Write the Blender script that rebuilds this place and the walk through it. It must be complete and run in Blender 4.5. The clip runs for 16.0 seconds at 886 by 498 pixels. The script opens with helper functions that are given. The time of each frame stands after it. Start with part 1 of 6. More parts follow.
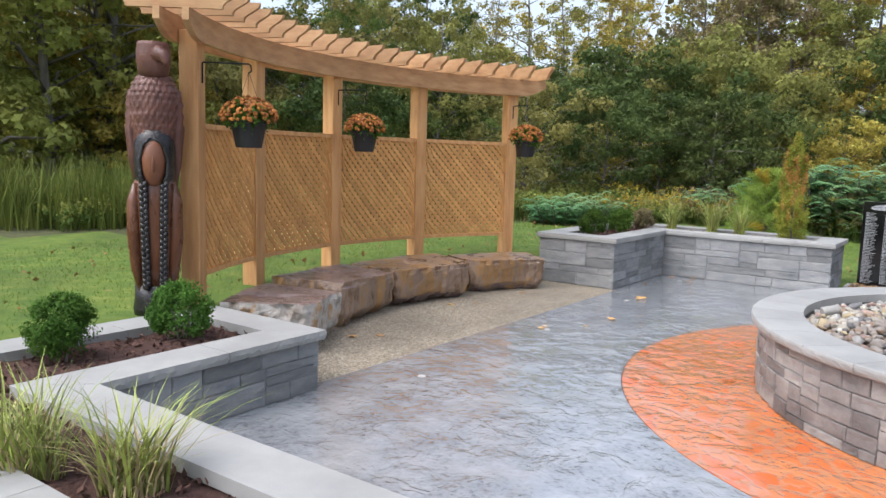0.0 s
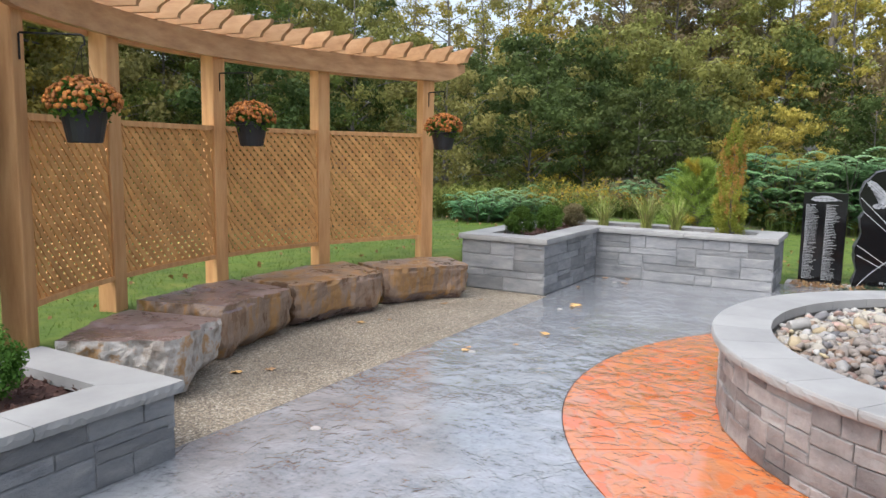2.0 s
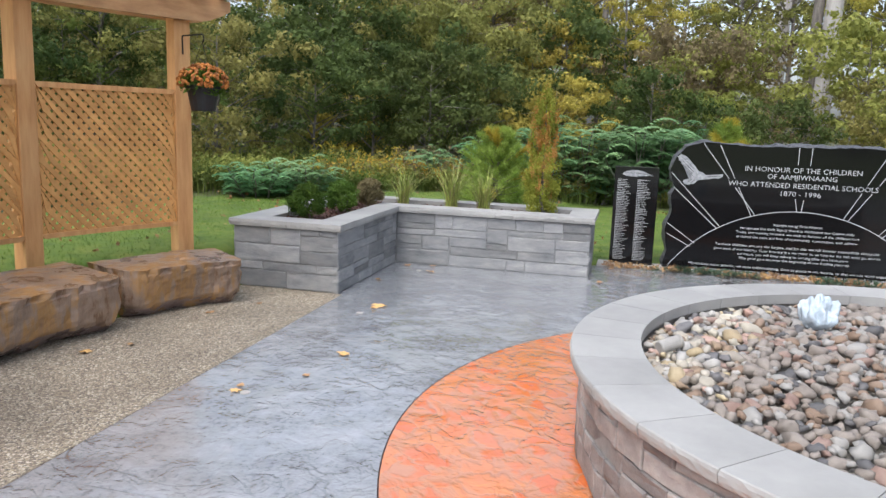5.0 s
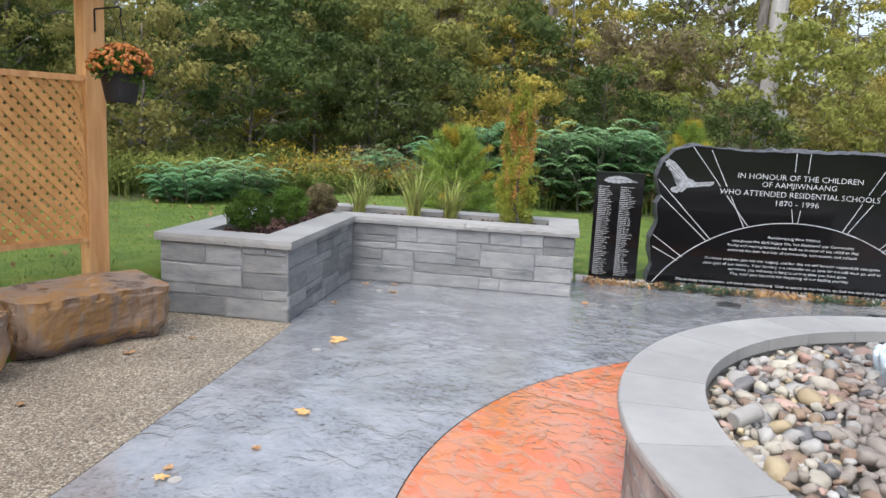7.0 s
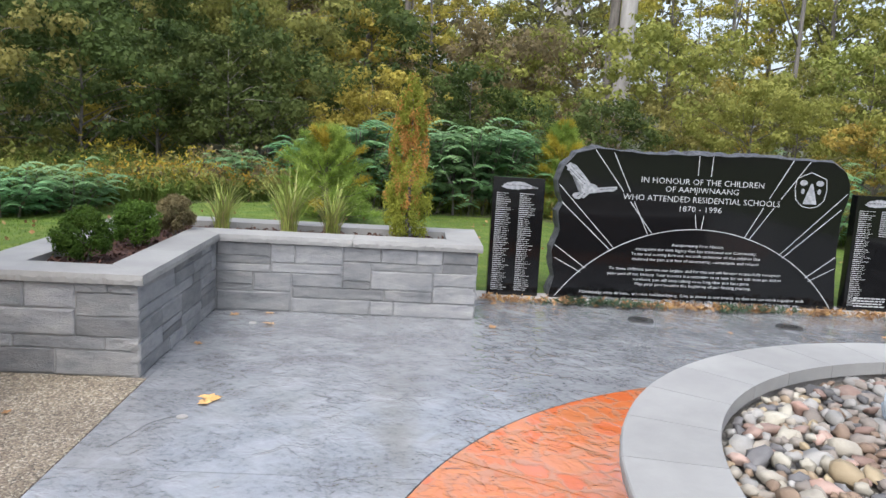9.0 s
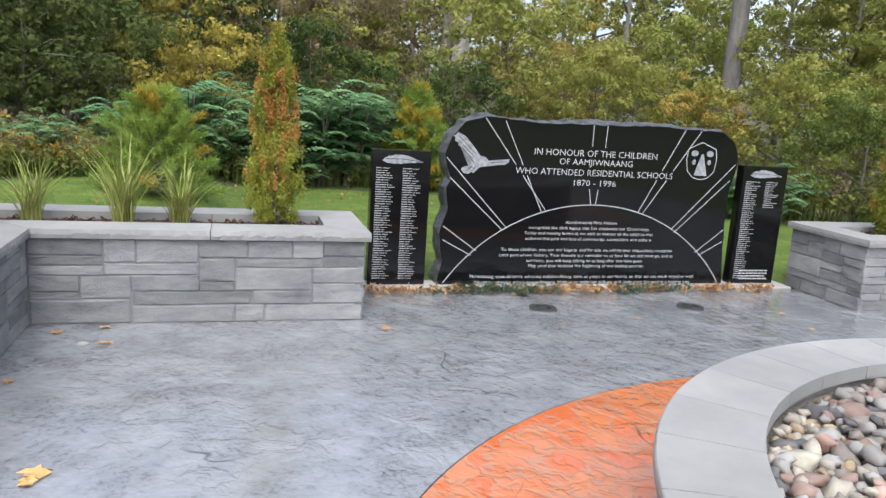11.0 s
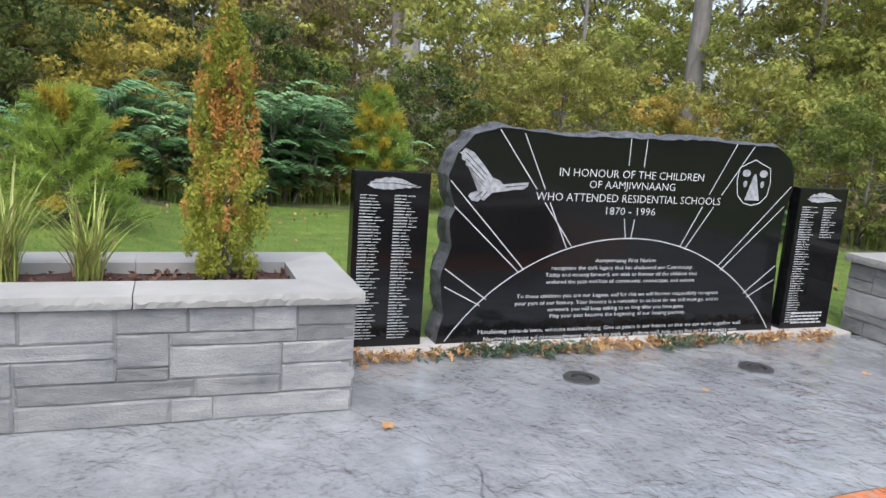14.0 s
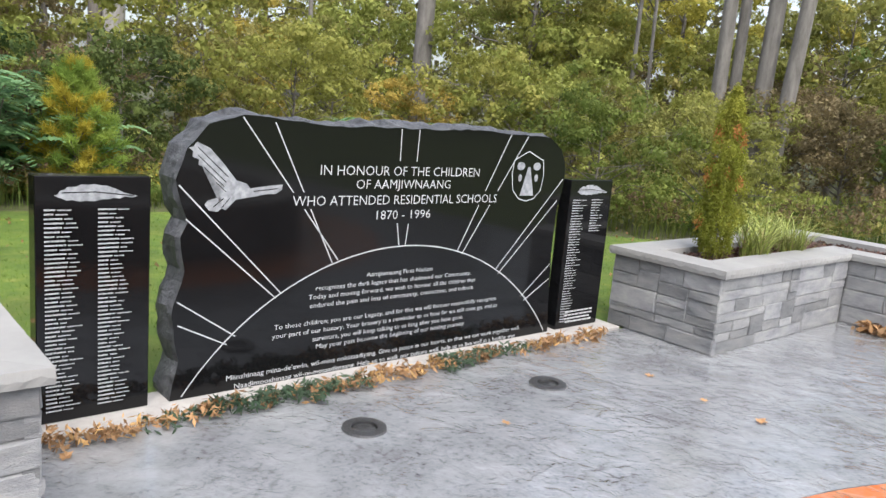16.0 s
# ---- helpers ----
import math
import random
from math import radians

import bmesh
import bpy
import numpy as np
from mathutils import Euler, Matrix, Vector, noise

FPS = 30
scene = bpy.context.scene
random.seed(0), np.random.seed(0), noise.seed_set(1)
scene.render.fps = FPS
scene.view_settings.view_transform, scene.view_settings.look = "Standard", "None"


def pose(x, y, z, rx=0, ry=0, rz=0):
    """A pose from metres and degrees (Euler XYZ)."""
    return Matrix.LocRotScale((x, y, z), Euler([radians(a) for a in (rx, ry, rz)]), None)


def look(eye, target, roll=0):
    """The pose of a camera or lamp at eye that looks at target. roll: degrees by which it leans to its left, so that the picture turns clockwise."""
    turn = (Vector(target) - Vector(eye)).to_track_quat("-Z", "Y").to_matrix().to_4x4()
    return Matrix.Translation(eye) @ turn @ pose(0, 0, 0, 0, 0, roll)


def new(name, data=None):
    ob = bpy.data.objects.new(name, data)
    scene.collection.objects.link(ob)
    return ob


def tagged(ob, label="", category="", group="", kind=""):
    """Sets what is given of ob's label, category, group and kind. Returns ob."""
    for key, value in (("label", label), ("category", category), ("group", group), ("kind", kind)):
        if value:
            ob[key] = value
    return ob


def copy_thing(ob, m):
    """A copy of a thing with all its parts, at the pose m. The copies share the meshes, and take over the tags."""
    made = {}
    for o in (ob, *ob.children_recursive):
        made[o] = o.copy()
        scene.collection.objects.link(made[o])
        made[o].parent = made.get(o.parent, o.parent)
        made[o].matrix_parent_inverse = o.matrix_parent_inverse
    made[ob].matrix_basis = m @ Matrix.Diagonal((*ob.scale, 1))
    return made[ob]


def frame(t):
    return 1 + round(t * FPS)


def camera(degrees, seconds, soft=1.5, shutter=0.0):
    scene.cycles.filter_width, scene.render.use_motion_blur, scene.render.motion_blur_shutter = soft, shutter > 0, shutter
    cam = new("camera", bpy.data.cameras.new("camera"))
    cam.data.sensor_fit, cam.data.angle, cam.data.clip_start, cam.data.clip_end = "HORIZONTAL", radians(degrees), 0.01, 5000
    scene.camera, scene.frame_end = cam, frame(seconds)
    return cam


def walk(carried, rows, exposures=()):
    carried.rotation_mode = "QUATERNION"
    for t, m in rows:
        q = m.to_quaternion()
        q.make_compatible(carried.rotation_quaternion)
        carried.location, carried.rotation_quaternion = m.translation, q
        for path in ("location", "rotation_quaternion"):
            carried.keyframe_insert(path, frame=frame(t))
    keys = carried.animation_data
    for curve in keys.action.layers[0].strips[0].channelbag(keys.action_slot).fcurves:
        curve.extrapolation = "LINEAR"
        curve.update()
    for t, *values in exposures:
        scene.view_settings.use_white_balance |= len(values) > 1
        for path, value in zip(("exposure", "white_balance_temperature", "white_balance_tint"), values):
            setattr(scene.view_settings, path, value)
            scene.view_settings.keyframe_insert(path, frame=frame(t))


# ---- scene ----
cam = camera(60.8, 16.0)
METRES, EYE = 8.0, 1.5
ROWS = [
    (0.0, 0.0, 0.0, 0.0, 0.22, -7.08, -1.75),
    (0.5, 0.0021, 0.0329, 0.0024, -1.08, -6.08, -1.12),
    (1.0, 0.0068, 0.063, 0.001, -2.11, -5.78, -0.55),
    (1.5, 0.0146, 0.0964, 0.002, -2.93, -6.21, -0.6),
    (2.0, 0.0205, 0.129, 0.0006, -5.51, -7.46, -0.98),
    (2.5, 0.0229, 0.1639, -0.0014, -10.4, -8.54, -1.18),
    (3.0, 0.026, 0.1939, -0.0007, -15.54, -9.43, -1.31),
    (3.5, 0.0336, 0.2223, -0.0032, -17.96, -9.74, -1.48),
    (4.0, 0.0434, 0.2512, -0.0005, -19.66, -9.77, -1.75),
    (6.5, 0.0661, 0.406, 0.0009, -24.28, -9.44, -2.54),
    (7.0, 0.0712, 0.4382, -0.0012, -26.49, -9.56, -2.88),
    (7.5, 0.0743, 0.47, -0.0002, -30.49, -10.06, -3.45),
    (8.0, 0.0799, 0.4977, -0.0007, -34.09, -9.95, -3.75),
    (8.5, 0.089, 0.5275, -0.001, -35.74, -9.43, -3.42),
    (9.0, 0.0965, 0.5571, -0.0003, -37.75, -9.19, -3.09),
    (9.5, 0.1039, 0.5883, -0.0025, -41.48, -9.59, -3.03),
    (10.0, 0.1114, 0.6189, -0.0007, -45.94, -10.2, -3.23),
    (12.5, 0.1836, 0.7528, -0.0013, -52.49, -11.52, -3.83),
    (13.0, 0.2014, 0.7775, -0.0037, -53.02, -11.24, -3.89),
    (13.5, 0.2218, 0.8028, -0.0021, -53.49, -10.77, -3.9),
    (14.0, 0.2415, 0.8272, -0.0028, -55.59, -10.61, -4.02),
    (14.5, 0.2611, 0.8516, -0.0024, -59.72, -10.43, -4.25),
    (15.0, 0.2822, 0.8699, -0.002, -64.34, -10.43, -4.32),
    (15.5, 0.3103, 0.8843, -0.0032, -69.85, -10.48, -4.44),
    (16.0, 0.3384, 0.8975, -0.0018, -76.04, -10.45, -4.83),
]
walk(cam, [(t, pose(METRES * x, METRES * y, EYE + METRES * z, 90 + pitch, roll, yaw)) for t, x, y, z, yaw, pitch, roll in ROWS],
     exposures=[(0.0, 1.11, 6150, 10), (3.0, 1.05, 6200, 10), (13.5, 1.05, 6150, 10), (14.5, 1.13, 6200, 10), (16.0, 1.26, 6400, 10)])

# ---- world and light: bright overcast ----
world = bpy.data.worlds.new("overcast_sky")
scene.world = world
world.use_nodes = True
wn, wl = world.node_tree.nodes, world.node_tree.links
sky = wn.new("ShaderNodeTexSky")
sky.sky_type, sky.sun_disc = "NISHITA", False
sky.sun_elevation, sky.sun_rotation = radians(58), radians(235)
sky.air_density, sky.dust_density, sky.ozone_density = 1.0, 4.0, 1.0
veil = wn.new("ShaderNodeHueSaturation")
veil.inputs["Saturation"].default_value = 0.55
wl.new(sky.outputs[0], veil.inputs["Color"])
wl.new(veil.outputs[0], wn["Background"].inputs["Color"])
wn["Background"].inputs["Strength"].default_value = 0.15
sun = new("sun", bpy.data.lights.new("sun", "SUN"))
sun.data.energy, sun.data.angle, sun.data.color = 0.6, radians(60), (1.0, 0.98, 0.95)
sun.matrix_world = look((-15.3, -10.7, 30), (0, 0, 0))


# ---- materials ----
def mat(name, stops, scale=6.0, detail=6.0, rough=0.75, rough_hi=None, bump=0.25, fine=70.0, metallic=0.0, vary=0.0, island=0.0, hue=0.0, spec=0.5, stretch=(1, 1, 1), big=0.0):
    """Noise-driven colour at two scales, bump at two scales, and per-piece variation."""
    m = bpy.data.materials.new(name)
    m.use_nodes = True
    n, l = m.node_tree.nodes, m.node_tree.links
    b = n["Principled BSDF"]
    geo = n.new("ShaderNodeNewGeometry")
    mp = n.new("ShaderNodeMapping")
    mp.inputs["Scale"].default_value = stretch
    l.new(geo.outputs["Position"], mp.inputs["Vector"])
    tex = n.new("ShaderNodeTexNoise")
    tex.inputs["Scale"].default_value, tex.inputs["Detail"].default_value, tex.inputs["Roughness"].default_value = scale, detail, 0.65
    l.new(mp.outputs[0], tex.inputs["Vector"])
    ramp = n.new("ShaderNodeValToRGB")
    el = ramp.color_ramp.elements
    while len(el) < len(stops):
        el.new(0.5)
    for e, (p, c) in zip(el, stops):
        e.position, e.color = p, (*c, 1)
    l.new(tex.outputs["Fac"], ramp.inputs["Fac"])
    colour = ramp.outputs["Color"]
    fine_tex = n.new("ShaderNodeTexNoise")
    fine_tex.inputs["Scale"].default_value, fine_tex.inputs["Detail"].default_value = fine, 4
    l.new(mp.outputs[0], fine_tex.inputs["Vector"])
    if vary or island or hue:
        hsv = n.new("ShaderNodeHueSaturation")
        l.new(colour, hsv.inputs["Color"])
        src = geo.outputs["Random Per Island"] if island else n.new("ShaderNodeObjectInfo").outputs["Random"]
        amount = island or vary
        rng = n.new("ShaderNodeMapRange")
        rng.inputs["To Min"].default_value, rng.inputs["To Max"].default_value = 1 - amount, 1 + amount
        l.new(src, rng.inputs["Value"])
        l.new(rng.outputs[0], hsv.inputs["Value"])
        if hue:
            obj = n.new("ShaderNodeObjectInfo")
            hr = n.new("ShaderNodeMapRange")
            hr.inputs["To Min"].default_value, hr.inputs["To Max"].default_value = 0.5 - hue, 0.5 + hue
            l.new(src if not island else obj.outputs["Random"], hr.inputs["Value"])
            l.new(hr.outputs[0], hsv.inputs["Hue"])
        colour = hsv.outputs["Color"]
    if big:
        bt = n.new("ShaderNodeTexNoise")
        bt.inputs["Scale"].default_value, bt.inputs["Detail"].default_value = 1.1, 3
        l.new(geo.outputs["Position"], bt.inputs["Vector"])
        br = n.new("ShaderNodeMapRange")
        br.inputs["From Min"].default_value, br.inputs["From Max"].default_value = 0.3, 0.7
        br.inputs["To Min"].default_value, br.inputs["To Max"].default_value = 1 - big, 1 + big
        l.new(bt.outputs["Fac"], br.inputs["Value"])
        h2 = n.new("ShaderNodeHueSaturation")
        l.new(colour, h2.inputs["Color"])
        l.new(br.outputs[0], h2.inputs["Value"])
        colour = h2.outputs["Color"]
    l.new(colour, b.inputs["Base Color"])
    rr = n.new("ShaderNodeMapRange")
    rr.inputs["From Min"].default_value, rr.inputs["From Max"].default_value = 0.35, 0.65
    rr.inputs["To Min"].default_value, rr.inputs["To Max"].default_value = rough, rough if rough_hi is None else rough_hi
    l.new(tex.outputs["Fac"], rr.inputs["Value"])
    l.new(rr.outputs[0], b.inputs["Roughness"])
    b.inputs["Metallic"].default_value = metallic
    b.inputs["Specular IOR Level"].default_value = spec
    if bump:
        add = n.new("ShaderNodeMath")
        add.operation = "MULTIPLY_ADD"
        add.inputs[1].default_value = 0.35
        l.new(fine_tex.outputs["Fac"], add.inputs[0])
        l.new(tex.outputs["Fac"], add.inputs[2])
        bp = n.new("ShaderNodeBump")
        bp.inputs["Strength"].default_value, bp.inputs["Distance"].default_value = bump, 0.02
        l.new(add.outputs[0], bp.inputs["Height"])
        l.new(bp.outputs[0], b.inputs["Normal"])
    return m


def stamped(name, dark, mid, light, stain, wet, plates=0.0, plate_colours=None, bump=1.0):
    """Stamped concrete: rippled slate relief along one way, blotches, thin ragged veins, wet sheen in patches."""
    m = bpy.data.materials.new(name)
    m.use_nodes = True
    n, l = m.node_tree.nodes, m.node_tree.links
    b = n["Principled BSDF"]
    geo = n.new("ShaderNodeNewGeometry")

    def noise_tex(scale, detail, stretch, turn, rough=0.6, distort=0.0):
        mp = n.new("ShaderNodeMapping")
        mp.inputs["Rotation"].default_value = (0, 0, radians(turn))
        mp.inputs["Scale"].default_value = stretch
        l.new(geo.outputs["Position"], mp.inputs["Vector"])
        t = n.new("ShaderNodeTexNoise")
        t.inputs["Scale"].default_value, t.inputs["Detail"].default_value, t.inputs["Roughness"].default_value, t.inputs["Distortion"].default_value = scale, detail, rough, distort
        l.new(mp.outputs[0], t.inputs["Vector"])
        return t, mp

    def math_node(op, x, y):
        q = n.new("ShaderNodeMath")
        q.operation = op
        for s, val in zip(q.inputs, (x, y)):
            if isinstance(val, (int, float)):
                s.default_value = val
            else:
                l.new(val, s)
        return q.outputs[0]

    def spread(val, a0, a1, b0, b1):
        q = n.new("ShaderNodeMapRange")
        for key, num in (("From Min", a0), ("From Max", a1), ("To Min", b0), ("To Max", b1)):
            q.inputs[key].default_value = num
        l.new(val, q.inputs["Value"])
        return q.outputs[0]

    def mix(fac, c0, c1):
        q = n.new("ShaderNodeMix")
        q.data_type = "RGBA"
        l.new(fac, q.inputs[0])
        for s, val in ((q.inputs[6], c0), (q.inputs[7], c1)):
            if isinstance(val, tuple):
                s.default_value = (*val, 1)
            else:
                l.new(val, s)
        return q.outputs[2]

    ripple, mp = noise_tex(5.2, 3, (1.2, 0.95, 1), 20, 0.5, 0.55)
    ledge, _ = noise_tex(12, 3, (1.15, 1.0, 1), 55, 0.5, 0.6)
    swell, _ = noise_tex(1.9, 2, (1.1, 1, 1), 25)
    tint, _ = noise_tex(2.6, 9, (1, 1, 1), 20, 0.72)
    fine, _ = noise_tex(30, 4, (1, 1, 1), 32, 0.6)
    blotch, _ = noise_tex(0.8, 4, (1, 1, 1), 0)
    vein, _ = noise_tex(1.1, 2.5, (1, 1, 1), 40, 0.5, 0.3)
    mask, _ = noise_tex(1.7, 2.5, (1, 1, 1), 10)
    # crescent steps of a slate skin, thick in some patches and worn smooth in others
    steps = math_node("ADD", spread(ripple.outputs["Fac"], 0.42, 0.475, 0.0, 1.0), spread(ripple.outputs["Fac"], 0.55, 0.59, 0.0, 0.8))
    patch = spread(mask.outputs["Fac"], 0.40, 0.60, 0.15, 1.15)
    small = math_node("MULTIPLY", spread(ledge.outputs["Fac"], 0.44, 0.52, 0.0, 0.45), patch)
    chips = math_node("ADD", math_node("MULTIPLY", steps, patch), small)
    height = math_node("ADD", math_node("ADD", math_node("MULTIPLY", chips, 0.27), math_node("MULTIPLY", swell.outputs["Fac"], 0.34)), math_node("MULTIPLY", fine.outputs["Fac"], 0.085))
    height = math_node("MULTIPLY", height, spread(blotch.outputs["Fac"], 0.40, 0.55, 0.4, 1.0))
    crack = math_node("MULTIPLY", spread(math_node("ABSOLUTE", math_node("SUBTRACT", vein.outputs["Fac"], 0.5), 0), 0.0, 0.006, 1.0, 0.0), spread(mask.outputs["Fac"], 0.55, 0.66, 0.0, 0.7))
    col = mix(spread(tint.outputs["Fac"], 0.32, 0.5, 0, 1), dark, mid)
    col = mix(spread(tint.outputs["Fac"], 0.5, 0.68, 0, 1), col, light)
    col = mix(math_node("MULTIPLY", spread(tint.outputs["Fac"], 0.55, 0.42, 0, 1), spread(fine.outputs["Fac"], 0.5, 0.36, 0, 0.7)), col, tuple(0.6 * q for q in dark))
    # pigment gathers at the foot of the steps
    foot = math_node("MULTIPLY", spread(math_node("ABSOLUTE", math_node("SUBTRACT", ripple.outputs["Fac"], 0.43), 0), 0.0, 0.016, 0.14, 0.0), patch)
    col = mix(foot, col, tuple(0.55 * q for q in dark))
    if plates:
        wv = n.new("ShaderNodeVectorMath")
        wv.operation = "MULTIPLY_ADD"
        wv.inputs[1].default_value = (0.30, 0.30, 0)
        l.new(ripple.outputs["Color"], wv.inputs[0])
        l.new(mp.outputs[0], wv.inputs[2])
        cells = n.new("ShaderNodeTexVoronoi")
        cells.inputs["Scale"].default_value = plates
        l.new(wv.outputs[0], cells.inputs["Vector"])
        rim = n.new("ShaderNodeTexVoronoi")
        rim.feature = "DISTANCE_TO_EDGE"
        rim.inputs["Scale"].default_value = plates
        l.new(wv.outputs[0], rim.inputs["Vector"])
        sep = n.new("ShaderNodeSeparateColor")
        l.new(cells.outputs["Color"], sep.inputs[0])
        tone = mix(spread(sep.outputs[0], 0.15, 0.8, 0, 1), *plate_colours)
        worn = math_node("ADD", rim.outputs["Distance"], math_node("MULTIPLY", math_node("SUBTRACT", ledge.outputs["Fac"], 0.5), 0.5))
        col = mix(spread(worn, 0.02, 0.16, 0, 0.95), (0.52, 0.21, 0.09), tone)
        height = math_node("ADD", height, math_node("MULTIPLY", spread(worn, 0.0, 0.12, 0, 1), 0.14))
    col = mix(math_node("MULTIPLY", spread(blotch.outputs["Fac"], 0.52, 0.72, 0, 0.55), spread(fine.outputs["Fac"], 0.35, 0.65, 0, 1)), col, stain)
    col = mix(crack, col, tuple(0.25 * q for q in dark))
    l.new(col, b.inputs["Base Color"])
    l.new(spread(math_node("ADD", blotch.outputs["Fac"], math_node("MULTIPLY", fine.outputs["Fac"], 0.3)), 0.5, 0.8, wet[0], wet[1]), b.inputs["Roughness"])
    b.inputs["Specular IOR Level"].default_value = 1.0
    bp = n.new("ShaderNodeBump")
    bp.inputs["Strength"].default_value, bp.inputs["Distance"].default_value = 0.8 * bump, 0.022
    l.new(math_node("SUBTRACT", height, math_node("MULTIPLY", crack, 0.25)), bp.inputs["Height"])
    l.new(bp.outputs[0], b.inputs["Normal"])
    # rain film: smoother than the relief below it, thin where the surface has drained
    film = n.new("ShaderNodeBump")
    film.inputs["Strength"].default_value, film.inputs["Distance"].default_value = 0.9 * bump, 0.022
    wave = math_node("ADD", math_node("ADD", ripple.outputs["Fac"], math_node("MULTIPLY", ledge.outputs["Fac"], 0.3)), math_node("MULTIPLY", swell.outputs["Fac"], 0.7))
    l.new(math_node("ADD", math_node("MULTIPLY", wave, 0.75), math_node("MULTIPLY", chips, 0.07)), film.inputs["Height"])
    l.new(film.outputs[0], b.inputs["Coat Normal"])
    l.new(spread(math_node("ADD", mask.outputs["Fac"], math_node("MULTIPLY", swell.outputs["Fac"], 0.5)), 0.60, 0.90, 1.0, 0.6), b.inputs["Coat Weight"])
    b.inputs["Coat IOR"].default_value = 1.6
    l.new(spread(blotch.outputs["Fac"], 0.4, 0.65, 0.015, 0.08), b.inputs["Coat Roughness"])
    return m


def aggregate(name):
    """Exposed-aggregate paving: small tan, cream and brown stones in a sandy bed."""
    m = bpy.data.materials.new(name)
    m.use_nodes = True
    n, l = m.node_tree.nodes, m.node_tree.links
    b = n["Principled BSDF"]
    geo = n.new("ShaderNodeNewGeometry")
    vor = n.new("ShaderNodeTexVoronoi")
    vor.inputs["Scale"].default_value = 105
    l.new(geo.outputs["Position"], vor.inputs["Vector"])
    sep = n.new("ShaderNodeSeparateColor")
    l.new(vor.outputs["Color"], sep.inputs[0])
    ramp = n.new("ShaderNodeValToRGB")
    el = ramp.color_ramp.elements
    el.new(0.4), el.new(0.7)
    for e, (p, c) in zip(el, ((0.0, (0.09, 0.075, 0.06)), (0.35, (0.22, 0.18, 0.13)), (0.75, (0.34, 0.28, 0.20)), (1.0, (0.58, 0.53, 0.44)))):
        e.position, e.color = p, (*c, 1)
    l.new(sep.outputs[0], ramp.inputs["Fac"])
    big = n.new("ShaderNodeTexNoise")
    big.inputs["Scale"].default_value, big.inputs["Detail"].default_value = 1.3, 4
    l.new(geo.outputs["Position"], big.inputs["Vector"])
    br = n.new("ShaderNodeMapRange")
    br.inputs["From Min"].default_value, br.inputs["From Max"].default_value = 0.3, 0.7
    br.inputs["To Min"].default_value, br.inputs["To Max"].default_value = 0.75, 1.2
    l.new(big.outputs["Fac"], br.inputs["Value"])
    hs = n.new("ShaderNodeHueSaturation")
    l.new(br.outputs[0], hs.inputs["Value"])
    l.new(ramp.outputs[0], hs.inputs["Color"])
    l.new(hs.outputs[0], b.inputs["Base Color"])
    b.inputs["Roughness"].default_value = 0.55
    bp = n.new("ShaderNodeBump")
    bp.invert = True
    bp.inputs["Strength"].default_value, bp.inputs["Distance"].default_value = 0.8, 0.006
    l.new(vor.outputs["Distance"], bp.inputs["Height"])
    l.new(bp.outputs[0], b.inputs["Normal"])
    return m


GREY_SLAB = stamped("stamped_concrete_grey", (0.195, 0.20, 0.21), (0.272, 0.282, 0.294), (0.345, 0.352, 0.36), (0.175, 0.168, 0.165), (0.03, 0.17), bump=1.0)
ORANGE_SLAB = stamped("stamped_concrete_orange", (0.46, 0.15, 0.045), (0.60, 0.18, 0.05), (0.62, 0.25, 0.11), (0.50, 0.13, 0.015), (0.04, 0.2), 6.5, ((0.66, 0.13, 0.014), (0.64, 0.205, 0.055)), 0.8)
GRAVEL = aggregate("exposed_aggregate")
STONE = mat("grey_ledgestone", [(0.25, (0.125, 0.129, 0.138)), (0.42, (0.205, 0.208, 0.214)), (0.6, (0.26, 0.259, 0.256)), (0.78, (0.345, 0.334, 0.315))], scale=5, detail=10, rough=0.75, bump=0.7, fine=70, vary=0.32, hue=0.025, stretch=(1, 1, 2.6), big=0.12)
STONE_WARM = mat("fountain_ledgestone", [(0.22, (0.09, 0.082, 0.08)), (0.42, (0.19, 0.175, 0.168)), (0.6, (0.27, 0.252, 0.238)), (0.8, (0.37, 0.345, 0.32))], scale=4.5, detail=10, rough=0.6, bump=0.6, fine=60, vary=0.42, hue=0.015, stretch=(1, 1, 1.4), big=0.2)
MORTAR_WARM = mat("fountain_mortar", [(0.3, (0.19, 0.178, 0.168)), (0.7, (0.28, 0.265, 0.25))], scale=14, rough=0.85, bump=0.4)
MORTAR = mat("mortar", [(0.3, (0.20, 0.20, 0.198)), (0.7, (0.29, 0.285, 0.28))], scale=20, rough=0.9)
CAP = mat("limestone_cap", [(0.3, (0.275, 0.272, 0.262)), (0.7, (0.355, 0.35, 0.335))], scale=2.5, rough=0.7, bump=0.14, fine=120, vary=0.06, big=0.1)
CEDAR = mat("cedar", [(0.3, (0.44, 0.205, 0.072)), (0.5, (0.57, 0.30, 0.118)), (0.7, (0.66, 0.385, 0.17))], scale=5, rough=0.65, bump=0.15, fine=60, vary=0.12, stretch=(3, 3, 0.35), big=0.1)
CEDAR_FLAT = mat("cedar_beam", [(0.3, (0.36, 0.19, 0.09)), (0.5, (0.47, 0.27, 0.13)), (0.7, (0.55, 0.34, 0.18))], scale=4, rough=0.65, bump=0.15, fine=60, vary=0.12, stretch=(1, 1, 4), big=0.1)
LATTICE = mat("cedar_lattice", [(0.3, (0.52, 0.25, 0.075)), (0.7, (0.68, 0.37, 0.13))], scale=9, rough=0.65, bump=0.1, island=0.15)
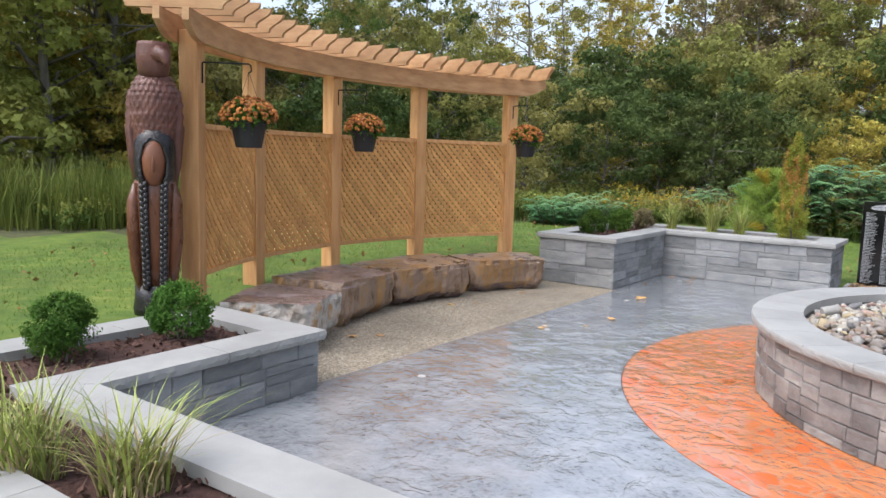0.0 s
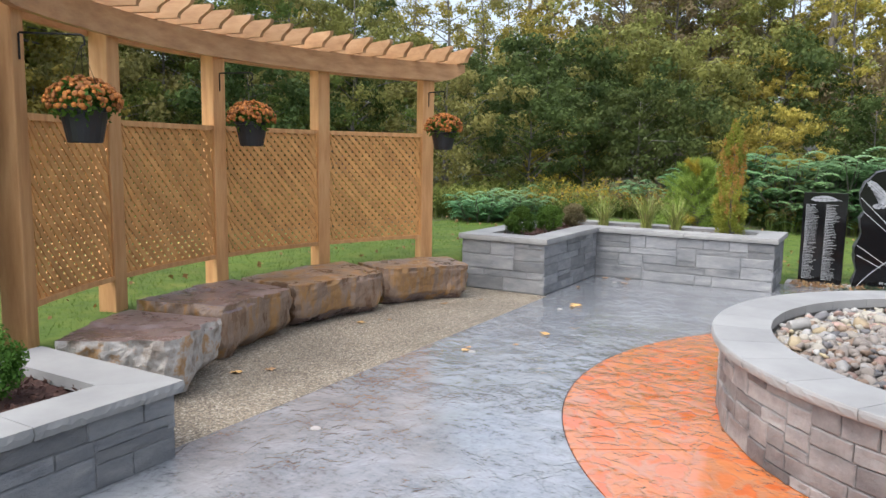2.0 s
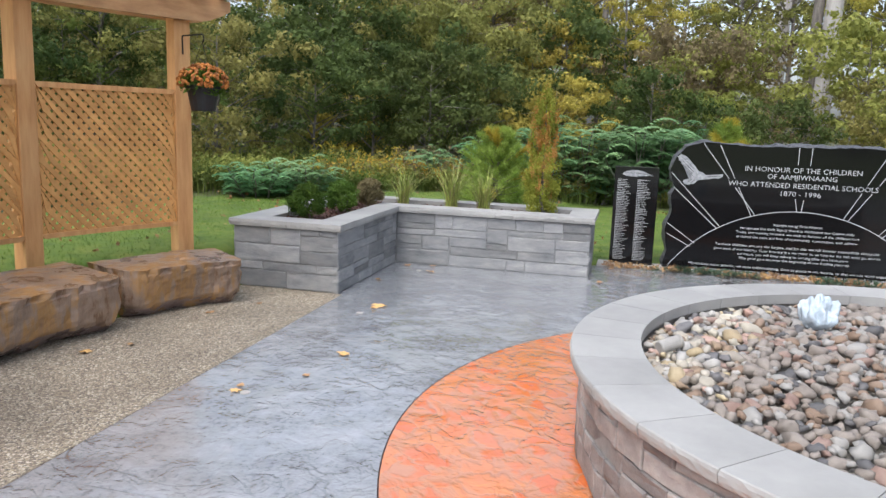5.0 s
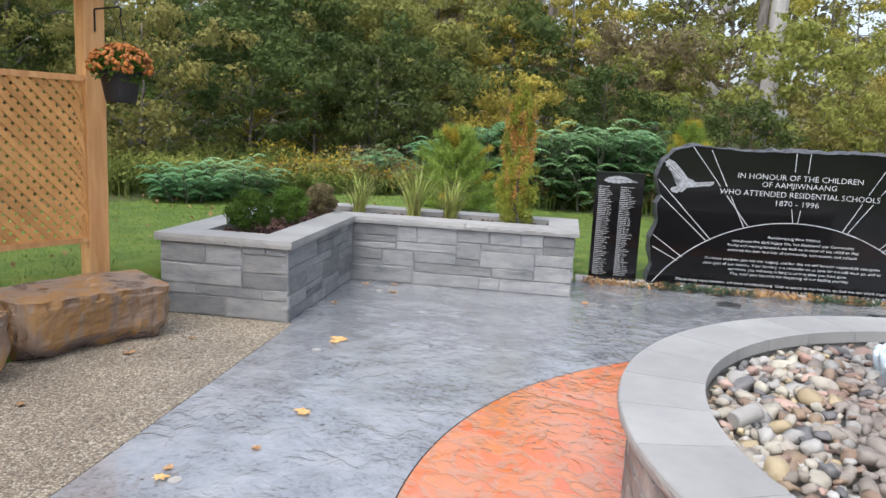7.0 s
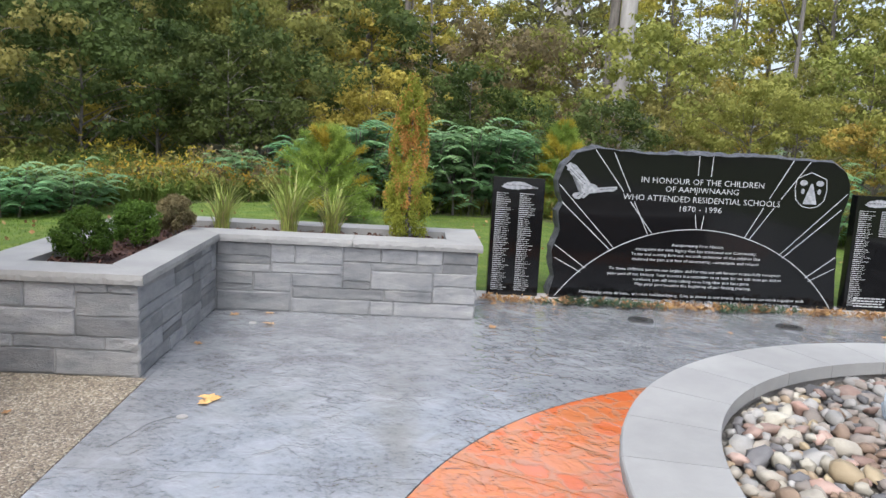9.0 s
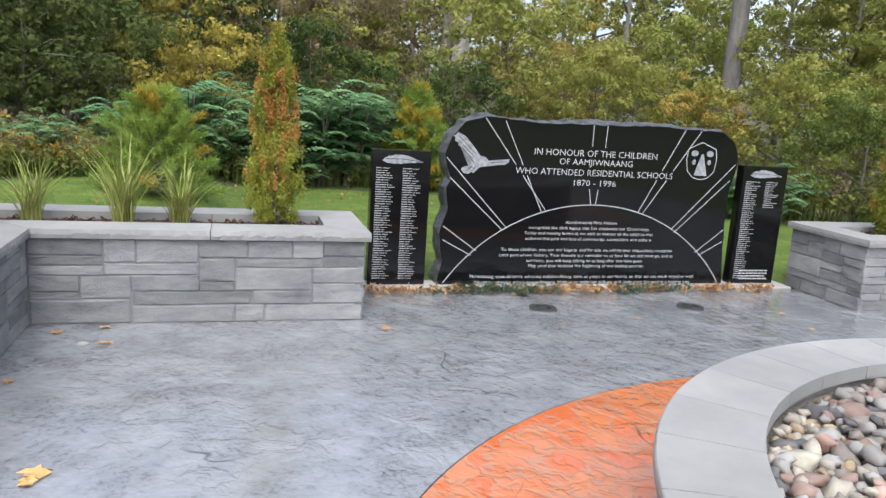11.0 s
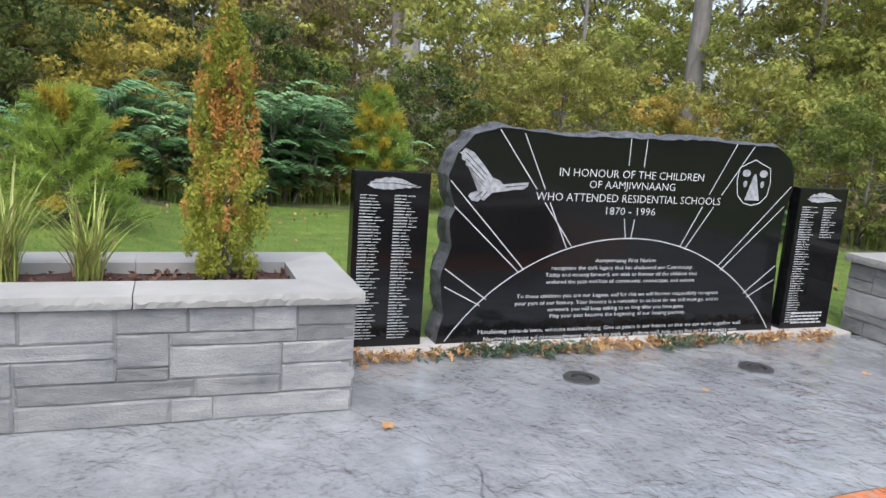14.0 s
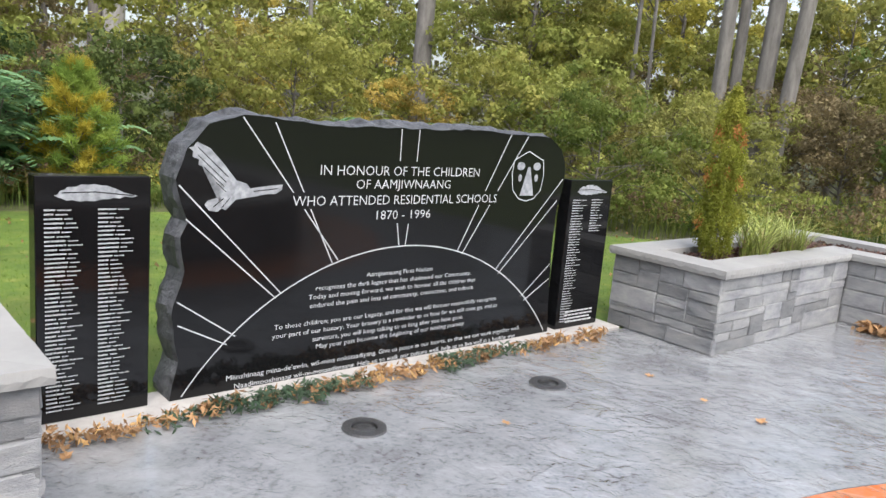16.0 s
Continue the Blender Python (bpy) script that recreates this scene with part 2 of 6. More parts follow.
BOULDER = mat("sandstone_boulder", [(0.28, (0.10, 0.06, 0.042)), (0.40, (0.20, 0.12, 0.072)), (0.48, (0.30, 0.215, 0.16)), (0.55, (0.37, 0.20, 0.07)), (0.63, (0.26, 0.155, 0.09)), (0.78, (0.46, 0.39, 0.32))], scale=3.0, detail=10, rough=0.22, rough_hi=0.5, bump=0.5, fine=34, vary=0.08, stretch=(1.5, 1.5, 0.55), big=0.2)
BOULDER_TOP = mat("wet_sandstone_top", [(0.3, (0.135, 0.09, 0.08)), (0.5, (0.205, 0.145, 0.13)), (0.7, (0.31, 0.24, 0.215))], scale=4.5, detail=9, rough=0.18, rough_hi=0.4, bump=0.35, fine=40, big=0.12)
BOULDER_PALE = mat("split_sandstone_face", [(0.3, (0.13, 0.085, 0.06)), (0.42, (0.33, 0.28, 0.235)), (0.52, (0.50, 0.47, 0.43)), (0.6, (0.40, 0.22, 0.08)), (0.72, (0.52, 0.48, 0.44))], scale=5, detail=10, rough=0.75, bump=1.0, fine=24)
GRANITE = mat("polished_black_granite", [(0.3, (0.004, 0.004, 0.0045)), (0.7, (0.009, 0.009, 0.0095))], scale=180, rough=0.08, bump=0.0, spec=0.32)
GRANITE_ROUGH = mat("rock_pitched_granite", [(0.3, (0.025, 0.026, 0.03)), (0.7, (0.13, 0.135, 0.145))], scale=22, rough=0.55, bump=0.9, fine=60)
ETCH = mat("etched_white_line", [(0.3, (0.46, 0.47, 0.48)), (0.7, (0.56, 0.57, 0.58))], scale=60, rough=0.8, bump=0.0)
ETCH_GREY = mat("etched_grey_drawing", [(0.3, (0.16, 0.17, 0.18)), (0.7, (0.42, 0.43, 0.45))], scale=28, rough=0.8, bump=0.0)
PLINTH = mat("pale_concrete", [(0.3, (0.36, 0.34, 0.32)), (0.7, (0.48, 0.46, 0.43))], scale=10, rough=0.85)
SOIL = mat("bark_mulch_bed", [(0.3, (0.04, 0.018, 0.013)), (0.7, (0.11, 0.052, 0.038))], scale=30, rough=0.95, bump=1.0, fine=90)
CHIP = mat("bark_chip", [(0.3, (0.06, 0.028, 0.02)), (0.7, (0.16, 0.085, 0.062))], scale=30, rough=0.9, island=0.5)
PEBBLE = mat("river_pebble", [(0.25, (0.23, 0.20, 0.165)), (0.5, (0.34, 0.305, 0.255)), (0.75, (0.45, 0.41, 0.35))], scale=9, rough=0.55, rough_hi=0.7, bump=0.15, vary=0.3, hue=0.02, spec=0.3)
PEBBLE_PINK = mat("pink_pebble", [(0.3, (0.30, 0.19, 0.15)), (0.7, (0.42, 0.31, 0.26))], scale=9, rough=0.6, bump=0.15, vary=0.3, spec=0.3)
PEBBLE_PALE = mat("pale_pebble", [(0.3, (0.31, 0.295, 0.27)), (0.7, (0.41, 0.395, 0.37))], scale=9, rough=0.6, bump=0.15, vary=0.2, spec=0.3)
PEBBLE_TAN = mat("tan_pebble", [(0.3, (0.26, 0.19, 0.12)), (0.7, (0.37, 0.29, 0.20))], scale=9, rough=0.6, bump=0.15, vary=0.3, hue=0.02, spec=0.3)
PEBBLE_DARK = mat("dark_pebble", [(0.3, (0.11, 0.105, 0.105)), (0.7, (0.19, 0.185, 0.185))], scale=9, rough=0.5, bump=0.15, vary=0.3, spec=0.3)
FOAM = mat("foaming_water", [(0.3, (0.40, 0.48, 0.55)), (0.7, (0.54, 0.61, 0.67))], scale=40, rough=0.25, bump=0.3)
WATER_DARK = mat("wet_basin", [(0.3, (0.10, 0.092, 0.08)), (0.7, (0.25, 0.23, 0.20))], scale=45, rough=0.5)
BLACK_POT = mat("black_plastic", [(0.3, (0.009, 0.009, 0.010)), (0.7, (0.016, 0.016, 0.018))], scale=20, rough=0.5, bump=0.05)
IRON = mat("black_iron", [(0.3, (0.012, 0.012, 0.012)), (0.7, (0.03, 0.03, 0.03))], scale=60, rough=0.5, metallic=0.6)
MUM = mat("bronze_chrysanthemum", [(0.3, (0.24, 0.07, 0.012)), (0.7, (0.46, 0.17, 0.025))], scale=40, rough=0.7, island=0.4, bump=0.0)
LAWN = mat("mown_lawn", [(0.25, (0.045, 0.085, 0.010)), (0.45, (0.085, 0.142, 0.015)), (0.6, (0.125, 0.17, 0.022)), (0.75, (0.22, 0.22, 0.052))], scale=5, detail=10, rough=0.85, bump=0.8, fine=150, big=0.22)
BLADE = mat("grass_blade", [(0.3, (0.075, 0.145, 0.012)), (0.7, (0.14, 0.215, 0.024))], scale=3, rough=0.7, island=0.35, bump=0.0)
REED = mat("ornamental_grass", [(0.3, (0.19, 0.26, 0.04)), (0.7, (0.36, 0.38, 0.10))], scale=5, rough=0.6, island=0.45, bump=0.0)
REED_DRY = mat("dry_grass_blade", [(0.3, (0.26, 0.19, 0.09)), (0.7, (0.40, 0.32, 0.17))], scale=5, rough=0.7, island=0.3, bump=0.0)
BARK = mat("grey_bark", [(0.3, (0.09, 0.08, 0.07)), (0.7, (0.23, 0.205, 0.18))], scale=9, rough=0.9, bump=0.9, fine=40, stretch=(1, 1, 0.25))
BARK_PALE = mat("bare_pale_wood", [(0.3, (0.28, 0.26, 0.24)), (0.7, (0.46, 0.44, 0.42))], scale=6, rough=0.85, bump=0.5, stretch=(1, 1, 0.2))
CARVED = mat("stained_carved_wood", [(0.3, (0.055, 0.020, 0.010)), (0.7, (0.17, 0.062, 0.028))], scale=7, rough=0.2, rough_hi=0.36, bump=0.4, stretch=(1, 1, 0.4))
CARVED_RED = mat("red_brown_carving", [(0.3, (0.075, 0.028, 0.02)), (0.7, (0.17, 0.07, 0.05))], scale=12, rough=0.4, bump=0.5)
CARVED_BLACK = mat("black_varnished_wood", [(0.3, (0.008, 0.007, 0.008)), (0.7, (0.028, 0.024, 0.024))], scale=14, rough=0.25, bump=0.4)
CARVED_FACE = mat("warm_carved_wood", [(0.3, (0.14, 0.05, 0.022)), (0.7, (0.22, 0.085, 0.042))], scale=9, rough=0.4, bump=0.3)
STEEL = mat("brushed_steel", [(0.3, (0.18, 0.18, 0.18)), (0.7, (0.32, 0.32, 0.32))], scale=80, rough=0.35, metallic=0.9)
LENS = mat("dark_lens", [(0.3, (0.02, 0.02, 0.02)), (0.7, (0.07, 0.07, 0.07))], scale=60, rough=0.15, bump=0.0)
DEAD_LEAF = mat("fallen_leaf", [(0.3, (0.20, 0.10, 0.04)), (0.7, (0.38, 0.23, 0.11))], scale=12, rough=0.8, island=0.4, bump=0.0)
YELLOW_LEAF = mat("yellow_fallen_leaf", [(0.3, (0.44, 0.25, 0.08)), (0.7, (0.62, 0.40, 0.17))], scale=12, rough=0.8, island=0.25, bump=0.0)


def foliage(name, dark, light, island=0.2, hue=0.02):
    m = mat(name, [(0.3, dark), (0.7, light)], scale=1.2, detail=3, rough=0.6, island=island, hue=hue, bump=0.0, spec=0.14)
    n, l = m.node_tree.nodes, m.node_tree.links
    b = n["Principled BSDF"]
    tr = n.new("ShaderNodeBsdfTranslucent")
    l.new(b.inputs["Base Color"].links[0].from_socket, tr.inputs["Color"])
    mx = n.new("ShaderNodeMixShader")
    mx.inputs["Fac"].default_value = 0.4
    l.new(b.outputs[0], mx.inputs[1])
    l.new(tr.outputs[0], mx.inputs[2])
    l.new(mx.outputs[0], n["Material Output"].inputs["Surface"])
    return m


LEAF_GREEN = foliage("green_leaves", (0.075, 0.115, 0.026), (0.215, 0.27, 0.065))
LEAF_LIME = foliage("light_green_leaves", (0.165, 0.19, 0.042), (0.40, 0.40, 0.105))
LEAF_DARK = foliage("dark_green_leaves", (0.045, 0.075, 0.022), (0.135, 0.175, 0.05))
LEAF_OLIVE = foliage("olive_leaves", (0.145, 0.15, 0.042), (0.37, 0.35, 0.105))
LEAF_YELLOW = foliage("yellowing_leaves", (0.26, 0.225, 0.045), (0.54, 0.46, 0.10))
LEAF_RUSSET = foliage("russet_leaves", (0.125, 0.10, 0.055), (0.30, 0.23, 0.125))
LEAF_SUMAC = foliage("blue_green_fronds", (0.12, 0.25, 0.11), (0.28, 0.44, 0.21))
LEAF_BOX = foliage("boxwood_leaves", (0.038, 0.095, 0.014), (0.125, 0.225, 0.036))
LEAF_CEDAR = foliage("cedar_spray_green", (0.17, 0.215, 0.03), (0.38, 0.405, 0.07))
LEAF_COPPER = foliage("cedar_spray_copper", (0.40, 0.21, 0.05), (0.60, 0.36, 0.11))
LEAF_PINE = foliage("pine_needles", (0.17, 0.29, 0.06), (0.36, 0.46, 0.10))
LEAF_GOLD = foliage("goldenrod", (0.34, 0.24, 0.035), (0.54, 0.40, 0.07))
FOREST_FAR = foliage("far_wood", (0.08, 0.085, 0.035), (0.18, 0.175, 0.075))
GARLAND_GREEN = foliage("dulled_green_sprays", (0.05, 0.085, 0.05), (0.13, 0.18, 0.115))
BARK_GREY = mat("pale_grey_bark", [(0.3, (0.12, 0.11, 0.10)), (0.7, (0.25, 0.23, 0.21))], scale=9, rough=0.9, bump=0.7, fine=40, stretch=(1, 1, 0.25))
WOOD_FLOOR = mat("woodland_floor", [(0.3, (0.04, 0.045, 0.015)), (0.7, (0.10, 0.10, 0.04))], scale=5, rough=0.95, bump=0.8)


# ---- helpers of this scene ----
LOC = pose(3.94, 4.44, 0, 0, 0, -35.76)  # court frame: origin at the fountain's middle, x along the monument, y towards it
RNG = np.random.default_rng(7)


def thing(name, m, label, category, group="", kind=""):
    ob = new(name)
    ob.empty_display_size = 0.1
    ob.matrix_world = m
    return tagged(ob, label, category, group, kind)


def part(name, bm, material, parent=None, label="", smooth=False):
    if isinstance(bm, bpy.types.Mesh):
        me = bm
    else:
        me = bpy.data.meshes.new(name)
        bm.to_mesh(me)
        bm.free()
    if not me.materials:
        for q in (material if isinstance(material, (list, tuple)) else (material,)):
            me.materials.append(q)
    if smooth:
        me.shade_smooth()
    ob = new(name, me)
    ob.parent = parent
    if label:
        ob["label"] = label
    return ob


def place(ob, m):
    ob.matrix_basis = m
    return ob


def from_arrays(name, verts, faces):
    me = bpy.data.meshes.new(name)
    verts = np.asarray(verts, dtype=float)
    me.from_pydata(verts.tolist(), [], faces if isinstance(faces, list) else faces.tolist())
    me.update()
    return me


def box(bm, x0, y0, z0, x1, y1, z1, bevel=0.0, m=None):
    r = bmesh.ops.create_cube(bm, size=1)
    vs = r["verts"]
    for v in vs:
        v.co = Vector((x0 if v.co.x < 0 else x1, y0 if v.co.y < 0 else y1, z0 if v.co.z < 0 else z1))
    if bevel:
        es = list({e for v in vs for e in v.link_edges})
        out = bmesh.ops.bevel(bm, geom=es, offset=bevel, segments=1, affect="EDGES")
        vs = list({v for f in out["faces"] for v in f.verts} | {v for v in vs if v.is_valid})
    if m is not None:
        bmesh.ops.transform(bm, matrix=m, verts=vs)
    return vs


def one_box(*a, **k):
    bm = bmesh.new()
    box(bm, *a, **k)
    return bm


def tube(bm, pts, radii, sides=7):
    """A tapered tube through the points."""
    rings = []
    pts = [Vector(p) for p in pts]
    for i, p in enumerate(pts):
        d = (pts[min(i + 1, len(pts) - 1)] - pts[max(i - 1, 0)]).normalized()
        a = d.orthogonal().normalized()
        b = d.cross(a)
        rings.append([bm.verts.new(p + float(radii[i]) * (math.cos(t) * a + math.sin(t) * b)) for t in (2 * math.pi * k / sides for k in range(sides))])
    for r0, r1 in zip(rings, rings[1:]):
        # match the ring seams
        off = min(range(sides), key=lambda o: (r0[0].co - r1[o].co).length)
        for k in range(sides):
            bm.faces.new((r0[k], r0[(k + 1) % sides], r1[(k + 1 + off) % sides], r1[(k + off) % sides]))
    bm.faces.new(list(reversed(rings[0])))
    bm.faces.new(rings[-1])


def lathe(bm, profile, sides=24, squash=1.0, m=None, mats=None):
    rings = []
    for r, z in profile:
        rings.append([bm.verts.new((r * math.cos(t), squash * r * math.sin(t), z)) for t in (2 * math.pi * k / sides for k in range(sides))])
    for i, (r0, r1) in enumerate(zip(rings, rings[1:])):
        for k in range(sides):
            f = bm.faces.new((r0[k], r0[(k + 1) % sides], r1[(k + 1) % sides], r1[k]))
            f.material_index = mats[i] if mats else 0
    bm.faces.new(list(reversed(rings[0]))).material_index = mats[0] if mats else 0
    bm.faces.new(rings[-1]).material_index = mats[-1] if mats else 0
    if m is not None:
        bmesh.ops.transform(bm, matrix=m, verts=[v for r in rings for v in r])
    return rings


def leaves(centres, radii, n, size, flat=0.5, shell=0.55, droop=0.0, seed=1, aspect=0.55, scatter=0.6, corners=4):
    """n small kite-shaped leaves in the outer parts of the given ellipsoid clumps: vertices and faces."""
    g = np.random.default_rng(seed)
    c, r = np.asarray(centres, float), np.asarray(radii, float)
    if r.ndim == 1:
        r = np.repeat(r[:, None], 3, 1)
    w = (r[:, 0] * r[:, 1] * r[:, 2]) ** (2 / 3)
    i = g.choice(len(c), n, p=w / w.sum())
    d = g.normal(size=(n, 3))
    d /= np.linalg.norm(d, axis=1)[:, None]
    rad = shell + (1 - shell) * g.random(n) ** 0.6
    rad *= 1 + 0.12 * g.normal(size=n)
    p = c[i] + d * r[i] * rad[:, None]
    nrm = d * flat + g.normal(size=(n, 3)) * scatter + np.array([0, 0, 0.5])
    nrm /= np.linalg.norm(nrm, axis=1)[:, None]
    a = np.cross(nrm, g.normal(size=(n, 3)))
    a[:, 2] -= droop
    a /= np.linalg.norm(a, axis=1)[:, None]
    b = np.cross(nrm, a)
    s = (size * (0.6 + 0.8 * g.random(n)))[:, None]
    if corners == 3:
        v = np.stack([p - a * s * 0.5 + b * s * aspect * 0.3, p + a * s * 0.5, p - a * s * 0.35 - b * s * aspect * 0.6], 1).reshape(-1, 3)
        return v, np.arange(3 * n).reshape(n, 3)
    v = np.stack([p - a * s * 0.5, p + b * s * aspect * 0.5, p + a * s * 0.5, p - b * s * aspect * 0.5], 1).reshape(-1, 3)
    return v, np.arange(4 * n).reshape(n, 4)


def blades(points, heights, lean, width, seed=1, steps=3):
    """Arching grass blades that start at the points."""
    g = np.random.default_rng(seed)
    V, F = [], []
    for p, h in zip(points, heights):
        t = g.random() * 6.283
        out = np.array([math.cos(t), math.sin(t), 0])
        side = np.array([-out[1], out[0], 0]) * width * (0.6 + 0.8 * g.random())
        k = lean * (0.4 + 1.2 * g.random())
        base = len(V)
        for s in range(steps + 1):
            f = s / steps
            q = np.asarray(p) + out * h * k * f ** 1.8 + np.array([0, 0, h * (f - 0.38 * k * f ** 2.4)])
            if s == steps:
                V.append(q)
            else:
                V.extend((q - side * (1 - f * 0.7), q + side * (1 - f * 0.7)))
        for s in range(steps - 1):
            a = base + 2 * s
            F.append((a, a + 1, a + 3, a + 2))
        a = base + 2 * (steps - 1)
        F.append((a, a + 1, a + 2))
    return np.array(V), F


def rough_stone(seed):
    """A unit block with a hewn, chipped face towards -y, to be scaled by its object."""
    g = random.Random(seed)
    bm = bmesh.new()
    xs = [-0.5, -0.475, -0.16 + g.uniform(-0.08, 0.08), 0.17 + g.uniform(-0.08, 0.08), 0.475, 0.5]
    zs = [0.0, 0.07, 0.5 + g.uniform(-0.16, 0.16), 0.93, 1.0]
    rows = []
    for j, z in enumerate(zs):
        row = []
        for i, x in enumerate(xs):
            rim = i in (0, 5) or j in (0, 4)
            y = g.uniform(0.05, 0.16) if rim else g.uniform(-0.10, 0.05)
            row.append(bm.verts.new((x + (g.uniform(-0.006, 0.006) if rim else 0), y, z + (g.uniform(-0.02, 0.02) if rim else g.uniform(-0.03, 0.03)))))
        rows.append(row)
    for a, b in zip(rows, rows[1:]):
        for i in range(5):
            bm.faces.new((a[i], a[i + 1], b[i + 1], b[i]))
    rim = rows[0] + [r[5] for r in rows[1:]] + rows[4][-2::-1] + [r[0] for r in rows[3:0:-1]]
    back = [bm.verts.new((v.co.x, 1.0, v.co.z)) for v in rim]
    for k in range(len(rim)):
        q = (k + 1) % len(rim)
        bm.faces.new((rim[q], rim[k], back[k], back[q]))
    bmesh.ops.recalc_face_normals(bm, faces=list(bm.faces))
    me = bpy.data.meshes.new("stone")
    bm.to_mesh(me)
    bm.free()
    return me


STONES = [rough_stone(k) for k in range(12)]
STONES_WARM = [rough_stone(40 + k) for k in range(12)]
for me in STONES:
    me.materials.append(STONE)
for me in STONES_WARM:
    me.materials.append(STONE_WARM)


def ashlar(length, height, g, widths, heights):
    """Random ashlar: stones of mixed height that interlock over the face, as (x0, x1, z0, z1)."""
    sky, out = [(0.0, length, 0.0)], []
    while True:
        k = min(range(len(sky)), key=lambda i: (round(sky[i][2], 3), sky[i][0]))
        x0, x1, z = sky[k]
        if z >= height - 0.01:
            return out
        w = g.choice(widths) * g.uniform(0.88, 1.12)
        if x1 - x0 - w < 0.11:
            w = x1 - x0
        if w > 0.85:
            w /= 2
        beside = [q[2] - z for q in (sky[k - 1:k] + sky[k + 1:k + 2]) if 0.05 < q[2] - z < 0.17]
        h = g.choice(beside) if beside and g.random() < 0.6 else g.choice(heights)
        if height - z - h < 0.05:
            h = height - z
        if h > 0.185:
            h /= 2
        out.append((x0, x0 + w, z, z + h))
        new_sky = [(x0, x0 + w, z + h)] + ([(x0 + w, x1, z)] if x1 - x0 - w > 1e-6 else [])
        sky[k:k + 1] = new_sky
        merged = [sky[0]]
        for q in sky[1:]:
            if abs(q[2] - merged[-1][2]) < 0.004:
                merged[-1] = (merged[-1][0], q[1], max(q[2], merged[-1][2]))
            else:
                merged.append(q)
        sky = merged


def stone_face(parent, p0, p1, height, seed, depth=0.05):
    """Ledgestones along p0 to p1; outwards is to the right of that way."""
    g = random.Random(seed)
    p0, p1 = Vector((*p0, 0)), Vector((*p1, 0))
    length, way = (p1 - p0).length, (p1 - p0).normalized()
    turn = math.degrees(math.atan2(way.y, way.x))
    for x0, x1, z0, z1 in ashlar(length, height, g, (0.2, 0.28, 0.36, 0.46, 0.58, 0.7), (0.06, 0.075, 0.09, 0.115, 0.14, 0.155)):
        ob = part("stone", g.choice(STONES), None, parent)
        q = p0 + way * (x0 + x1) / 2
        flip = g.choice((1, -1))
        place(ob, pose(q.x, q.y, z0 + 0.002, 0, 0, turn) @ Matrix.Diagonal((flip * (x1 - x0 - 0.004), depth + g.uniform(-0.004, 0.008), z1 - z0 - 0.004, 1)) @ Matrix.Translation((0, g.uniform(-0.10, 0.06), 0)))


def offset_polygon(pts, d):
    """Moves each side of a right-angled polygon (counter-clockwise) outwards by d."""
    out, n = [], len(pts)
    for i in range(n):
        a, b, c = (Vector(pts[(i + k) % n]) for k in (-1, 0, 1))
        e0, e1 = (b - a).normalized(), (c - b).normalized()
        out.append(b + d * (Vector((e0.y, -e0.x)) + Vector((e1.y, -e1.x))))
    return out


def cap_slab(quad, z0, z1, seed, outer=(0, 1)):
    """A capstone: flat top, hewn outer edge between quad[0] and quad[1]."""
    g = random.Random(seed)
    bm = bmesh.new()
    a, b, c, d = (Vector((*q, 0)) for q in quad)
    n = max(3, int((b - a).length / 0.022))
    out = (a - d).normalized() if (a - d).length > 0 else Vector((0, 0, 0))
    low, mid, top = [], [], []
    for k in range(n + 1):
        p = a.lerp(b, k / n)
        low.append(bm.verts.new((*(p - out * g.uniform(0.004, 0.012)).xy, z0)))
        mid.append(bm.verts.new((*(p + out * g.uniform(-0.003, 0.004)).xy, z0 + (z1 - z0) * g.uniform(0.35, 0.65))))
        top.append(bm.verts.new((*(p - out * g.uniform(0.002, 0.006)).xy, z1)))
    c0, d0 = bm.verts.new((*c.xy, z0)), bm.verts.new((*d.xy, z0))
    c1, d1 = bm.verts.new((*c.xy, z1)), bm.verts.new((*d.xy, z1))
    for k in range(n):
        bm.faces.new((low[k], low[k + 1], mid[k + 1], mid[k]))
        bm.faces.new((mid[k], mid[k + 1], top[k + 1], top[k]))
    bm.faces.new((*top, c1, d1))
    bm.faces.new((*reversed(low), d0, c0))
    bm.faces.new((low[-1], c0, c1, top[-1], mid[-1]))
    bm.faces.new((c0, d0, d1, c1))
    bm.faces.new((d0, low[0], mid[0], top[0], d1))
    bmesh.ops.recalc_face_normals(bm, faces=list(bm.faces))
    return bm


